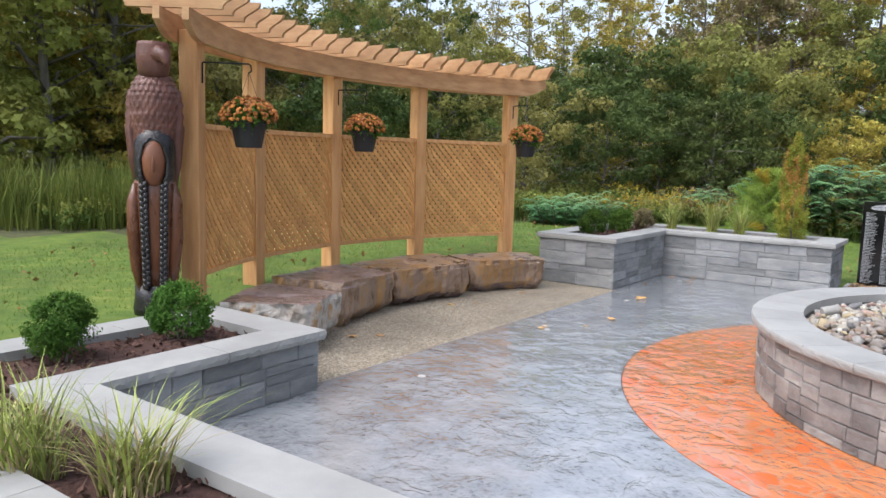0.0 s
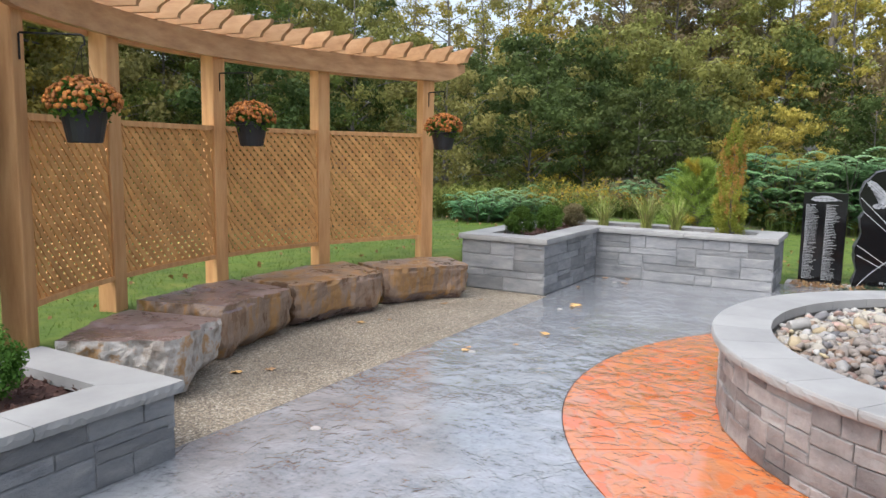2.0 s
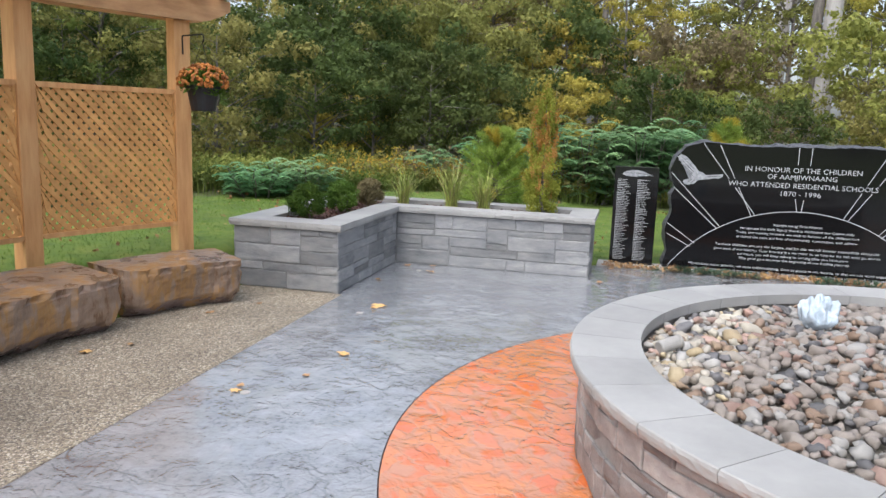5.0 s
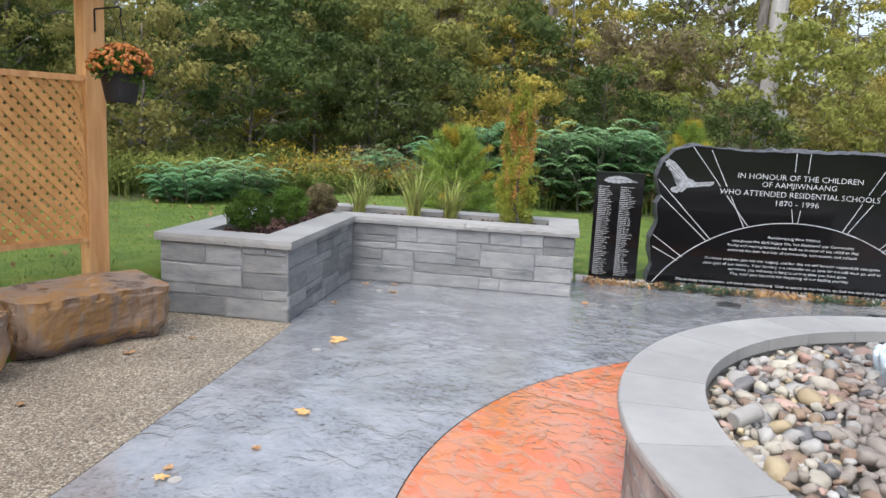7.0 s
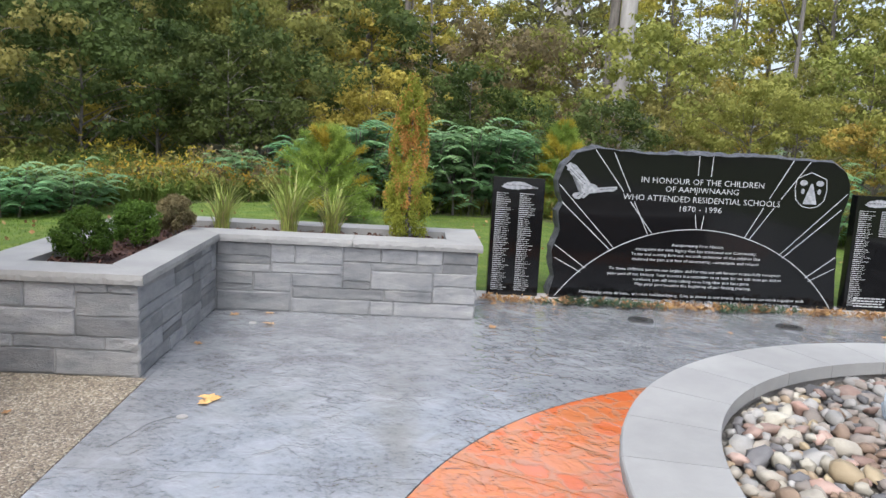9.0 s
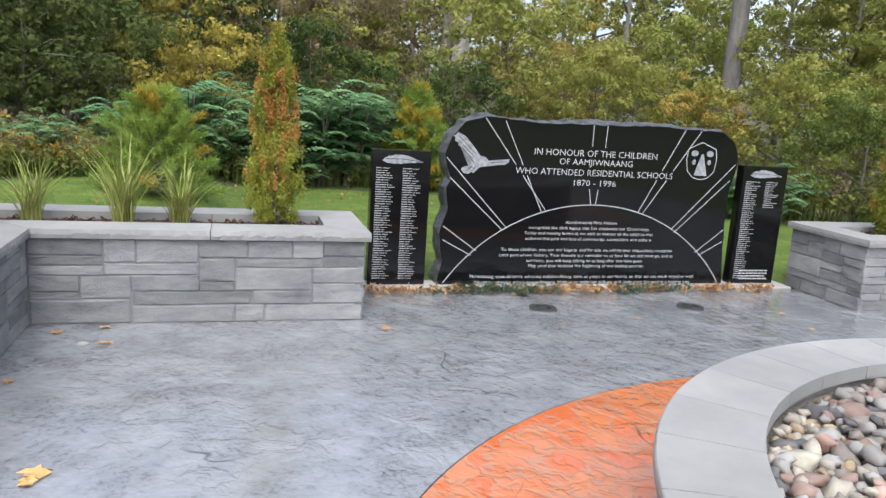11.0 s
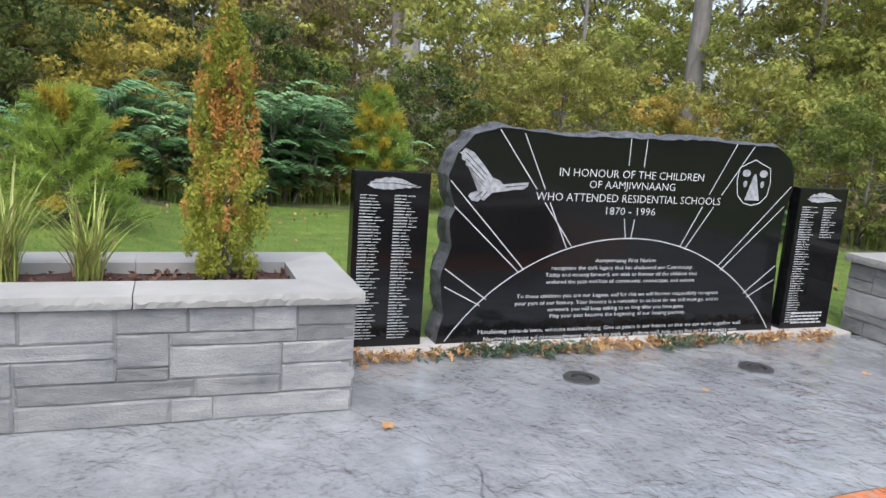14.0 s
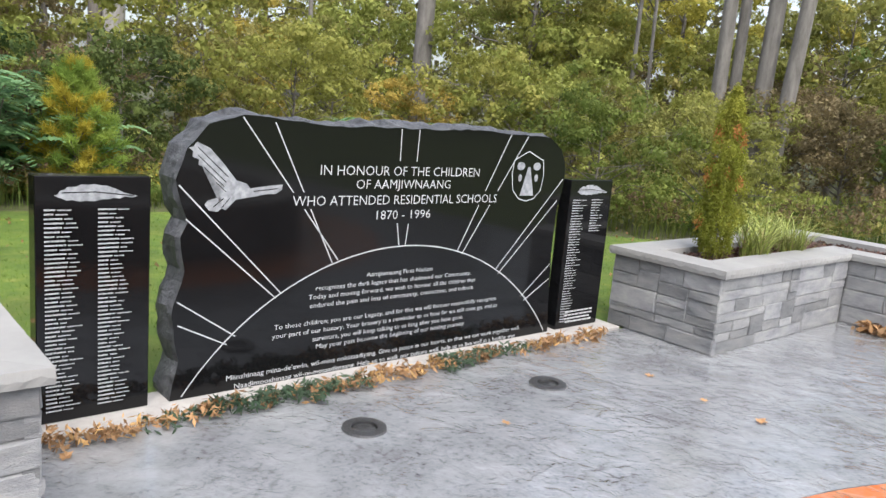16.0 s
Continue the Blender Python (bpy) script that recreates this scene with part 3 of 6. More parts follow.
def planter(pts, height, label, seed, bare=(), splits=0.95):
    """A raised stone planter on a right-angled plan (counter-clockwise), with capstones and a bed of bark mulch."""
    ob = thing("planter", LOC @ pose(0, 0, 0), label, "planter", "raised planters round the court")
    n, cap = len(pts), 0.06
    wall_h = height - cap
    inner = offset_polygon(pts, -0.22)
    core_out, core_in = offset_polygon(pts, -0.008), inner
    bm = bmesh.new()
    ring = [[bm.verts.new((*p, z)) for p in poly] for poly, z in ((core_out, 0), (core_out, wall_h), (core_in, wall_h), (core_in, 0))]
    for r0, r1 in zip(ring, ring[1:]):
        for k in range(n):
            bm.faces.new((r0[k], r0[(k + 1) % n], r1[(k + 1) % n], r1[k]))
    bmesh.ops.recalc_face_normals(bm, faces=list(bm.faces))
    part("core", bm, MORTAR, ob)
    bm = bmesh.new()
    soil_in = offset_polygon(pts, -0.19)
    bed = wall_h + 0.004
    bm.faces.new([bm.verts.new((*p, bed)) for p in soil_in])
    r = bmesh.ops.triangulate(bm, faces=list(bm.faces))
    bmesh.ops.subdivide_edges(bm, edges=list(bm.edges), cuts=9, use_grid_fill=True)
    for v in bm.verts:
        v.co.z += 0.03 * noise.noise(v.co * 5) + 0.012 * noise.noise(v.co * 22)
    part("mulch_bed", bm, SOIL, ob, "dark brown bark mulch", smooth=True)
    # loose bark chips over the bed
    g = np.random.default_rng(seed)
    xs, ys = [p.x for p in soil_in], [p.y for p in soil_in]
    c = []
    while len(c) < 1500:
        x, y = g.uniform(min(xs), max(xs)), g.uniform(min(ys), max(ys))
        inside = False
        for i in range(n):
            a, b = soil_in[i], soil_in[(i + 1) % n]
            if (a.y > y) != (b.y > y) and x < (b.x - a.x) * (y - a.y) / (b.y - a.y) + a.x:
                inside = not inside
        if inside:
            c.append((x, y, bed + 0.012))
    v, f = leaves(c, np.full(len(c), 0.012), 1500, 0.045, seed=seed, aspect=0.4)
    part("bark_mulch", from_arrays("bark_chips", v, f), CHIP, ob)["kind"] = "stuff"
    over, back = offset_polygon(pts, 0.035), offset_polygon(pts, -0.245)
    for i in range(n):
        if i in bare:
            continue
        j = (i + 1) % n
        stone_face(ob, pts[i], pts[j], wall_h, seed * 31 + i)
        a, b, c2, d = over[i], over[j], back[j], back[i]
        length = (b - a).length
        k = max(1, round(length / splits))
        way = (b - a).normalized()
        for s in range(k):
            fa, fb = s / k, (s + 1) / k
            q = [a.lerp(b, fa), a.lerp(b, fb), d.lerp(c2, fb), d.lerp(c2, fa)]
            gap = way * 0.0015
            q = [q[0] + gap, q[1] - gap, q[2] - gap, q[3] + gap]
            if 0 < s:
                q[3] = q[0] + Vector((-way.y, way.x)) * 0.28
            if s < k - 1:
                q[2] = q[1] + Vector((-way.y, way.x)) * 0.28
            part("capstone", cap_slab(q, wall_h + 0.002, height, seed * 57 + i * 9 + s), CAP, ob)
    return ob, bed


# ---- ground, lawn and paving ----
def ground_height(u, v):
    """Lawn stands a step higher behind the boulders and the pergola, and falls off along the back of the court."""
    def sm(a, b, x):
        t = np.clip((x - a) / (b - a), 0, 1)
        return t * t * (3 - 2 * t)
    arc = np.hypot(u + 1.707, v + 0.185)
    west = 0.33 * np.where((v > -2.75) & (v < 2.45), np.where(v > 1.2, sm(4.15, 4.3, arc), sm(3.75, 4.0, arc)) * (u < -4.6), sm(-4.95, -5.2, u))
    west_back = 0.30 * (1 - sm(-4.5, -1.8, u)) * sm(4.5, 4.8, v)
    front_fade = sm(-6.0, -3.6, v)
    back = 0.03 * sm(4.8, 5.1, v)
    h = np.maximum(west * (0.6 + 0.4 * front_fade), np.maximum(west_back, back))
    inside = (np.abs(u) < 4.85) & (v < 4.79) & (v > -14)
    h = np.where(inside | ((v > -2.75) & (v < 2.45) & (u > -5.9) & (u < 4.9) & (arc < np.where(v > 1.2, 4.12, 3.75))), -0.06, h)
    far = np.hypot(u, v)
    return h + 0.05 * np.sin(u * 0.55) * np.sin(v * 0.45) * sm(7, 10, far) + 0.25 * sm(14, 40, far)


def axis_marks():
    fine = np.arange(-9, 9.01, 0.15)
    mid = np.arange(9.6, 24, 0.8)
    far = np.array([26, 32, 45, 70, 120, 250, 600, 1500, 3000])
    return np.concatenate([-far[::-1], -mid[::-1], fine, mid, far])


gu = axis_marks()
gx, gy = np.meshgrid(gu, gu, indexing="ij")
gz = ground_height(gx, gy)
k = len(gu)
idx = np.arange(k * k).reshape(k, k)
ground = part("ground", from_arrays("ground", np.stack([gx, gy, gz], -1).reshape(-1, 3),
              np.stack([idx[:-1, :-1], idx[1:, :-1], idx[1:, 1:], idx[:-1, 1:]], -1).reshape(-1, 4)), LAWN, smooth=True)
ground.matrix_world = LOC
ground.data.materials.append(WOOD_FLOOR)
EDGE_LINE = [Vector(p) for p in ((-22, 5.5), (-9, 8.6), (-5.35, 9.6), (-3.2, 10.6), (-0.7, 11.8), (1.2, 13.4), (3.2, 14.1), (6.0, 14.5), (9.2, 13.9), (11.5, 12.0), (12.5, 9.8), (12.9, 7.0), (13.8, 3.5), (16.4, -1.0), (20, -12))]


def on_lawn(x, y):
    """Whether a place lies inside the lawn's edge."""
    best = None
    for a, b in zip(EDGE_LINE, EDGE_LINE[1:]):
        ab, ap = b - a, Vector((x, y)) - a
        t = min(max(ap.dot(ab) / ab.length_squared, 0), 1)
        dist = (ap - ab * t).length
        if best is None or dist < best[0]:
            best = (dist, ab.x * ap.y - ab.y * ap.x < 0)
    return best[1]


marks = []
for poly in ground.data.polygons:
    p = LOC @ poly.center
    marks.append(0 if abs(p.x) < 60 and abs(p.y) < 60 and on_lawn(p.x, p.y) else 1)
ground.data.polygons.foreach_set("material_index", marks)
tagged(ground, "mown green lawn scattered with fallen leaves", "lawn", kind="structure")


def flat_ring(r0, r1, z0, z1, a0=0.0, a1=360.0, seg=96):
    bm = bmesh.new()
    n = max(2, int(seg * (a1 - a0) / 360))
    closed = a1 - a0 >= 359.9
    rows = [[bm.verts.new((r * math.cos(t), r * math.sin(t), z)) for t in (radians(a0 + (a1 - a0) * k / n) for k in range(n if closed else n + 1))] for r, z in ((r0, z0), (r0, z1), (r1, z1), (r1, z0))]
    m = len(rows[0])
    for q in range(4):
        a, b = rows[q], rows[(q + 1) % 4]
        for k in range(m if closed else m - 1):
            bm.faces.new((a[k], a[(k + 1) % m], b[(k + 1) % m], b[k]))
    if not closed:
        bm.faces.new([r[0] for r in rows])
        bm.faces.new([r[-1] for r in rows])
    bmesh.ops.recalc_face_normals(bm, faces=list(bm.faces))
    return bm


def court_sheet(half_w, y0, y1, radius):
    """The court's paving from the ring outwards to a rectangle, as one sheet."""
    bm = bmesh.new()
    n = 240
    inner, outer = [], []
    angles = sorted([2 * math.pi * k / n for k in range(n)] + [math.atan2(y, x) % (2 * math.pi) for x in (-half_w, half_w) for y in (y0, y1)])
    for t in angles:
        c, s = math.cos(t), math.sin(t)
        r = min(half_w / abs(c) if abs(c) > 1e-6 else 1e9, (y1 / s if s > 1e-6 else y0 / s if s < -1e-6 else 1e9))
        inner.append(bm.verts.new((radius * c, radius * s, 0)))
        outer.append(bm.verts.new((r * c, r * s, 0)))
    for k in range(len(angles)):
        j = (k + 1) % len(angles)
        bm.faces.new((inner[k], outer[k], outer[j], inner[j]))
    return bm


def bay(x0, y0, x1, y1, gap=0.003, slants=()):
    bm = court_sheet(4.6, -14.0, 4.72, 2.757)
    for co, no in (((x0 + gap, 0, 0), (-1, 0, 0)), ((x1 - gap, 0, 0), (1, 0, 0)), ((0, y0 + gap, 0), (0, -1, 0)), ((0, y1 - gap, 0), (0, 1, 0)), *slants):
        bmesh.ops.bisect_plane(bm, geom=list(bm.verts) + list(bm.edges) + list(bm.faces), plane_co=co, plane_no=no, clear_outer=True)
    r = bmesh.ops.extrude_face_region(bm, geom=list(bm.faces))
    for v in r["geom"]:
        if isinstance(v, bmesh.types.BMVert):
            v.co.z = -0.05
    bmesh.ops.recalc_face_normals(bm, faces=list(bm.faces))
    return bm


pavement = thing("pavement", LOC, "grey stamped concrete court with a wet slate-like surface", "paving", kind="structure")
xs, ys = (-4.04, -2.05, 2.05, 4.6), (-14.0, -9.0, -4.0, -1.2, 1.2, 4.7)
def slant(p, q, side):
    """A cutting plane along p to q, a joint's half width off, that keeps the far side of the given one."""
    way = Vector((q[0] - p[0], q[1] - p[1], 0)).normalized()
    nrm = Vector((way.y, -way.x, 0)) * side
    return (p[0] - nrm.x * 0.003, p[1] - nrm.y * 0.003, 0), nrm


WEST, EAST = ((-1.2, 2.52), (-2.05, 3.98)), ((1.70, 2.4), (2.05, 3.97))
for j in range(3):
    part("slab", bay(xs[0], ys[j], xs[3], ys[j + 1]), GREY_SLAB, pavement)
part("slab", bay(xs[0], ys[3], 0, ys[4]), GREY_SLAB, pavement)
part("slab", bay(0, ys[3], xs[3], ys[4]), GREY_SLAB, pavement)
part("slab", bay(xs[0], ys[4], xs[3], ys[5], slants=(slant(*WEST, 1),)), GREY_SLAB, pavement)
part("slab", bay(xs[0], ys[4], xs[3], ys[5], slants=(slant(*WEST, -1), slant(*EAST, 1))), GREY_SLAB, pavement)
part("slab", bay(xs[0], ys[4], xs[3], ys[5], slants=(slant(*EAST, -1),)), GREY_SLAB, pavement)
part("slab", one_box(-4.16, 2.335, -0.05, -4.04, 4.1, -0.001), GREY_SLAB, pavement)
bed_slab = part("joint_bed", one_box(-4.03, -13.9, -0.058, 4.59, 4.69, -0.012), SOIL, pavement)
orange = thing("orange_band", LOC, "orange stamped concrete ring around the fountain", "paving", kind="structure")
for a0, a1 in ((-31.3, 31.3), (31.5, 148.5), (148.7, 211.3), (211.5, 328.5)):
    part("ring_slab", flat_ring(1.80, 2.75, -0.05, 0.0, a0, a1, 200), ORANGE_SLAB, orange)
strip = part("gravel_strip", one_box(-5.75, -2.9, -0.08, -4.045, 2.5, -0.002), GRAVEL)
strip.matrix_world = LOC
tagged(strip, "tan exposed-aggregate strip before the boulders", "paving", kind="structure")

# ---- planters ----
west_back, bed_wb = planter([(-5.06, 2.33), (-4.08, 2.33), (-4.08, 3.98), (-2.05, 3.98), (-2.05, 4.86), (-5.06, 4.86)], 0.60,
                            "grey ledgestone L-shaped planter with pale limestone caps", 3)
east_back, bed_eb = planter([(2.05, 3.98), (4.08, 3.98), (4.08, 2.33), (5.06, 2.33), (5.06, 4.86), (2.05, 4.86)], 0.60,
                            "grey ledgestone L-shaped planter with cypress and grasses", 5)
west_front, bed_wf = planter([(-5.02, -4.98), (-2.05, -4.98), (-2.05, -4.08), (-3.94, -4.08), (-3.94, -2.58), (-5.02, -2.58)], 0.385,
                             "low grey ledgestone planter with round shrubs and grasses", 8)

# ---- fountain ----
fountain = thing("fountain", LOC, "round grey ledgestone fountain filled with river pebbles", "fountain")
part("basin_core", flat_ring(1.62, 1.86, 0, 0.438, seg=160), MORTAR_WARM, fountain)
part("basin_floor", flat_ring(0.02, 1.62, 0.33, 0.402), WATER_DARK, fountain, "wet dark basin floor")
g = random.Random(11)
for x0, x1, z0, z1 in ashlar(2 * math.pi * 1.868, 0.438, g, (0.11, 0.14, 0.18, 0.22, 0.27, 0.32), (0.055, 0.07, 0.085, 0.105, 0.13)):
    w, t = x1 - x0, (x0 + x1) / 2 / 1.868
    ob = part("stone", g.choice(STONES_WARM), None, fountain)
    r = 1.874 - 0.5 * (w / 2) ** 2 / 1.86 + g.uniform(-0.003, 0.003)
    place(ob, pose(r * math.cos(t), r * math.sin(t), z0 + 0.002, 0, 0, math.degrees(t) + 90) @ Matrix.Diagonal((w - 0.004, 0.045, z1 - z0 - 0.004, 1)))
CAP_COUNT = 32
cap_meshes = []
for k in range(4):
    gg = random.Random(k)
    bm = bmesh.new()
    n, span = 14, 360 / CAP_COUNT - 0.12
    rows = []
    for s in range(n + 1):
        t = radians(0.06 + span * s / n)
        ring = [(1.595, 0.44), (1.595, 0.50), (1.917, 0.50), (1.922 + gg.uniform(-0.0008, 0.0008), 0.496), (1.925 + gg.uniform(-0.002, 0.002), 0.483), (1.923 + gg.uniform(-0.003, 0.003), 0.466), (1.919 + gg.uniform(-0.003, 0.003), 0.451), (1.905, 0.44)]
        rows.append([bm.verts.new((r * math.cos(t), r * math.sin(t), z)) for r, z in ring])
    for p, q in zip(rows, rows[1:]):
        for s in range(8):
            bm.faces.new((p[s], p[(s + 1) % 8], q[(s + 1) % 8], q[s]))
    bm.faces.new(rows[0]), bm.faces.new(rows[-1])
    bmesh.ops.recalc_face_normals(bm, faces=list(bm.faces))
    me = bpy.data.meshes.new("capstone")
    bm.to_mesh(me)
    bm.free()
    me.materials.append(CAP)
    cap_meshes.append(me)
for k in range(CAP_COUNT):
    place(part("capstone", cap_meshes[k * 7 % 4], None, fountain), pose(0, 0, 0, 0, 0, k * 360 / CAP_COUNT + 10.5))


def pebble_mesh(seed, material, level=2):
    g = random.Random(seed)
    bm = bmesh.new()
    bmesh.ops.create_icosphere(bm, subdivisions=level, radius=1)
    s = Vector((1, g.uniform(0.6, 0.85), g.uniform(0.42, 0.62)))
    for v in bm.verts:
        v.co = Vector([a * b for a, b in zip(v.co, s)]) * (1 + 0.55 * noise.noise(v.co * 1.7 + Vector((seed * 7.1, 0, 0))))
    me = bpy.data.meshes.new("pebble")
    bm.to_mesh(me)
    bm.free()
    me.shade_smooth()
    me.materials.append(material)
    return me


kinds = [pebble_mesh(k, m) for k, m in enumerate((PEBBLE, PEBBLE, PEBBLE, PEBBLE, PEBBLE_PINK, PEBBLE_PALE, PEBBLE_PALE, PEBBLE_TAN, PEBBLE_TAN, PEBBLE_DARK))]
g = random.Random(4)
spots, bins = [], {}
tries = 0
while len(spots) < 3000 and tries < 42000:
    tries += 1
    s = g.choice((0.022, 0.026, 0.03, 0.034, 0.038, 0.044, 0.052, 0.064))
    r, t = math.sqrt(g.random()) * (1.60 - s), g.random() * 6.283
    x, y = r * math.cos(t), r * math.sin(t)
    cell = (int(x / 0.14), int(y / 0.14))
    near = [q for i in (-1, 0, 1) for j in (-1, 0, 1) for q in bins.get((cell[0] + i, cell[1] + j), ())]
    if all((x - a) ** 2 + (y - b) ** 2 > (0.52 * (s + c)) ** 2 for a, b, c in near):
        spots.append((x, y, s))
        bins.setdefault(cell, []).append((x, y, s))
spots.sort(key=lambda p: p[0] * 0.75 - p[1] * 0.2)  # the stretch nearest the walking line first
V, F, MI = [], [], []
coarse = [pebble_mesh(k, PEBBLE, 2) for k in range(len(kinds))]
base_meshes = [(np.array([v.co for v in me.vertices]), [tuple(p.vertices) for p in me.polygons]) for me in coarse]
for i, (x, y, s) in enumerate(spots):
    q = g.randrange(len(kinds))
    m = pose(x, y, 0.405 + 0.05 * (1 - (x * x + y * y) / 2.5) + g.uniform(-0.012, 0.03), g.uniform(-35, 35), g.uniform(-35, 35), g.uniform(0, 360)) @ Matrix.Diagonal((s, s, s, 1))
    if i < 290:
        place(part("pebble", kinds[q], None, fountain), m)
    else:
        mm = np.array(m)
        bv, bf = base_meshes[q]
        o = len(V)
        V.extend((bv @ mm[:3, :3].T + mm[:3, 3]).tolist())
        F.extend([tuple(o + w for w in f) for f in bf])
        MI.extend([(0, 0, 0, 0, 4, 1, 1, 2, 2, 3)[q]] * len(bf))
me = from_arrays("pebble_fill", V, F)
for q in (PEBBLE, PEBBLE_PALE, PEBBLE_TAN, PEBBLE_DARK, PEBBLE_PINK):
    me.materials.append(q)
me.polygons.foreach_set("material_index", MI)
part("pebble_fill", me, None, fountain, smooth=True)["kind"] = "stuff"


def water_jet(x, y, seed):
    """A low bubbling head of foam with a ragged top."""
    bm = bmesh.new()
    bmesh.ops.create_icosphere(bm, subdivisions=5, radius=1)
    o = Vector((seed * 5.0, seed * 2.0, 0))
    for v in bm.verts:
        p = v.co.copy()
        up = (p.z + 1) / 2
        s = 1 + 0.35 * noise.noise(Vector((p.x, p.y, p.z * 0.4)) * 3.0 + o) + 0.05 * noise.noise(p * 9 + o)
        v.co = Vector((p.x * 0.095 * s * (1.15 - 0.3 * up), p.y * 0.095 * s * (1.15 - 0.3 * up), 0.19 * up ** 0.8 * s))
    jet = part("water_jet", bm, FOAM, fountain, "white foaming water jet", smooth=True)
    place(jet, pose(x, y, 0.42))


water_jet(-0.64, 0.84, 1)
water_jet(-0.52, -0.42, 2)

# ---- monument ----
FRONT = 4.85
FOOT = 0.02
base = part("monument_plinth", one_box(-2.0, 4.70, -0.05, 2.0, 5.25, FOOT, bevel=0.006), PLINTH)
base.matrix_world = LOC
tagged(base, "low pale concrete plinth under the black granite stones", "plinth")


def solid_outline(pts, depth, rough=0.0, seed=1):
    """An upright slab in the x-z plane with its polished face at y = 0 and hewn edges behind it."""
    g = random.Random(seed)
    bm = bmesh.new()
    n = len(pts)
    layers = []
    for d, grow in ((0.0, 0.0), (0.03, 0.014), (depth * 0.55, 0.03), (depth - 0.03, 0.02), (depth, 0.0)):
        cx, cz = 0.03, 0.6
        row = []
        for i, (x, z) in enumerate(pts):
            ex, ez = x - cx, z - cz
            l = math.hypot(ex, ez)
            k = grow * rough * g.uniform(0.0, 1.6) if z > FOOT + 0.01 else 0
            row.append(bm.verts.new((x + ex / l * k, d, z + ez / l * k)))
        layers.append(row)
    face = bm.faces.new(layers[0])
    face.material_index = 0
    for a, b in zip(layers, layers[1:]):
        for i in range(n):
            bm.faces.new((a[i], a[(i + 1) % n], b[(i + 1) % n], b[i])).material_index = 1
    bm.faces.new(list(reversed(layers[-1]))).material_index = 1
    bmesh.ops.recalc_face_normals(bm, faces=list(bm.faces))
    return bm


def resample(pts, step, wobble, seed):
    g = random.Random(seed)
    out = []
    for a, b in zip(pts, pts[1:]):
        m = max(1, int(math.dist(a, b) / step))
        for s in range(m):
            w = wobble if (s and a[1] > 0.1) else 0
            out.append((a[0] + (b[0] - a[0]) * s / m + g.uniform(-w, w), a[1] + (b[1] - a[1]) * s / m + g.uniform(-w, w)))
    out.append(pts[-1])
    return out


stone = thing("memorial_stone", LOC @ pose(0, FRONT, 0), "black polished granite memorial with etched sunrise and lettering", "monument")
edge_line = [(1.36, FOOT), (1.33, 0.30), (1.31, 0.58), (1.315, 0.89), (1.36, 1.08), (1.35, 1.19), (1.30, 1.29), (1.18, 1.365), (0.99, 1.368), (0.54, 1.385), (0.07, 1.368),
             (-0.45, 1.358), (-0.72, 1.37), (-0.98, 1.385), (-1.15, 1.335), (-1.25, 1.22), (-1.30, 1.08), (-1.24, 0.88), (-1.275, 0.81), (-1.25, 0.65), (-1.31, 0.44), (-1.27, 0.21), (-1.31, FOOT)]
slab = part("granite_slab", solid_outline(resample(edge_line, 0.05, 0.006, 2), 0.2, 1.0, 3), [GRANITE, GRANITE_ROUGH], stone)


def flat_strip(pts, width, closed=False):
    """A thin raised line in the x-z plane, facing -y."""
    bm = bmesh.new()
    P = [Vector(p) for p in pts]
    rows = []
    for i, p in enumerate(P):
        d = (P[min(i + 1, len(P) - 1)] - P[max(i - 1, 0)]).normalized()
        nrm = Vector((-d.y, d.x)) * width / 2
        rows.append((bm.verts.new((p.x + nrm.x, -0.0015, p.y + nrm.y)), bm.verts.new((p.x - nrm.x, -0.0015, p.y - nrm.y))))
    for (a, b), (c, d) in zip(rows, rows[1:]):
        bm.faces.new((a, c, d, b))
    bmesh.ops.recalc_face_normals(bm, faces=list(bm.faces))
    return bm


SUN_R, SUN_Z = 1.565, -0.861
arc = [(0.03 + SUN_R * math.sin(t), SUN_Z + SUN_R * math.cos(t)) for t in np.linspace(-0.962, 0.962, 49)]
part("sun_arc", flat_strip(arc, 0.0065), ETCH, stone, "etched white sun arc")
rays = [((-1.284, 0.505), (-0.988, 0.301)), ((-1.279, 0.39), (-1.031, 0.263)), ((-1.285, 1.051), (-0.743, 0.494)), ((-1.25, 0.895), (-0.774, 0.473)),
        ((-0.985, 1.374), (-0.414, 0.65)), ((-0.816, 1.358), (-0.449, 0.637)), ((-0.047, 1.364), (-0.044, 1.188)), ((0.079, 1.364), (0.074, 1.184)),
        ((-0.034, 0.838), (-0.01, 0.709)), ((0.047, 0.832), (0.034, 0.707)), ((0.812, 1.37), (0.439, 0.648)), ((0.965, 1.362), (0.478, 0.628)),
        ((1.341, 1.092), (0.78, 0.506)), ((1.305, 0.949), (0.809, 0.478)), ((1.305, 0.51), (1.045, 0.304)), ((1.31, 0.406), (1.077, 0.274))]
for a, b in rays:
    # a ray that would run through the title stops short above it and goes on below it
    at = lambda z: (a[0] + (b[0] - a[0]) * (z - a[1]) / (b[1] - a[1]), z)
    pieces = [(a, at(1.015)), (at(0.93), b)] if a[1] > 1.3 and b[1] < 0.66 and abs(at(0.98)[0]) < 0.8 else [(a, b)]
    for p, q in pieces:
        part("sun_ray", flat_strip((p, q), 0.006), ETCH, stone)


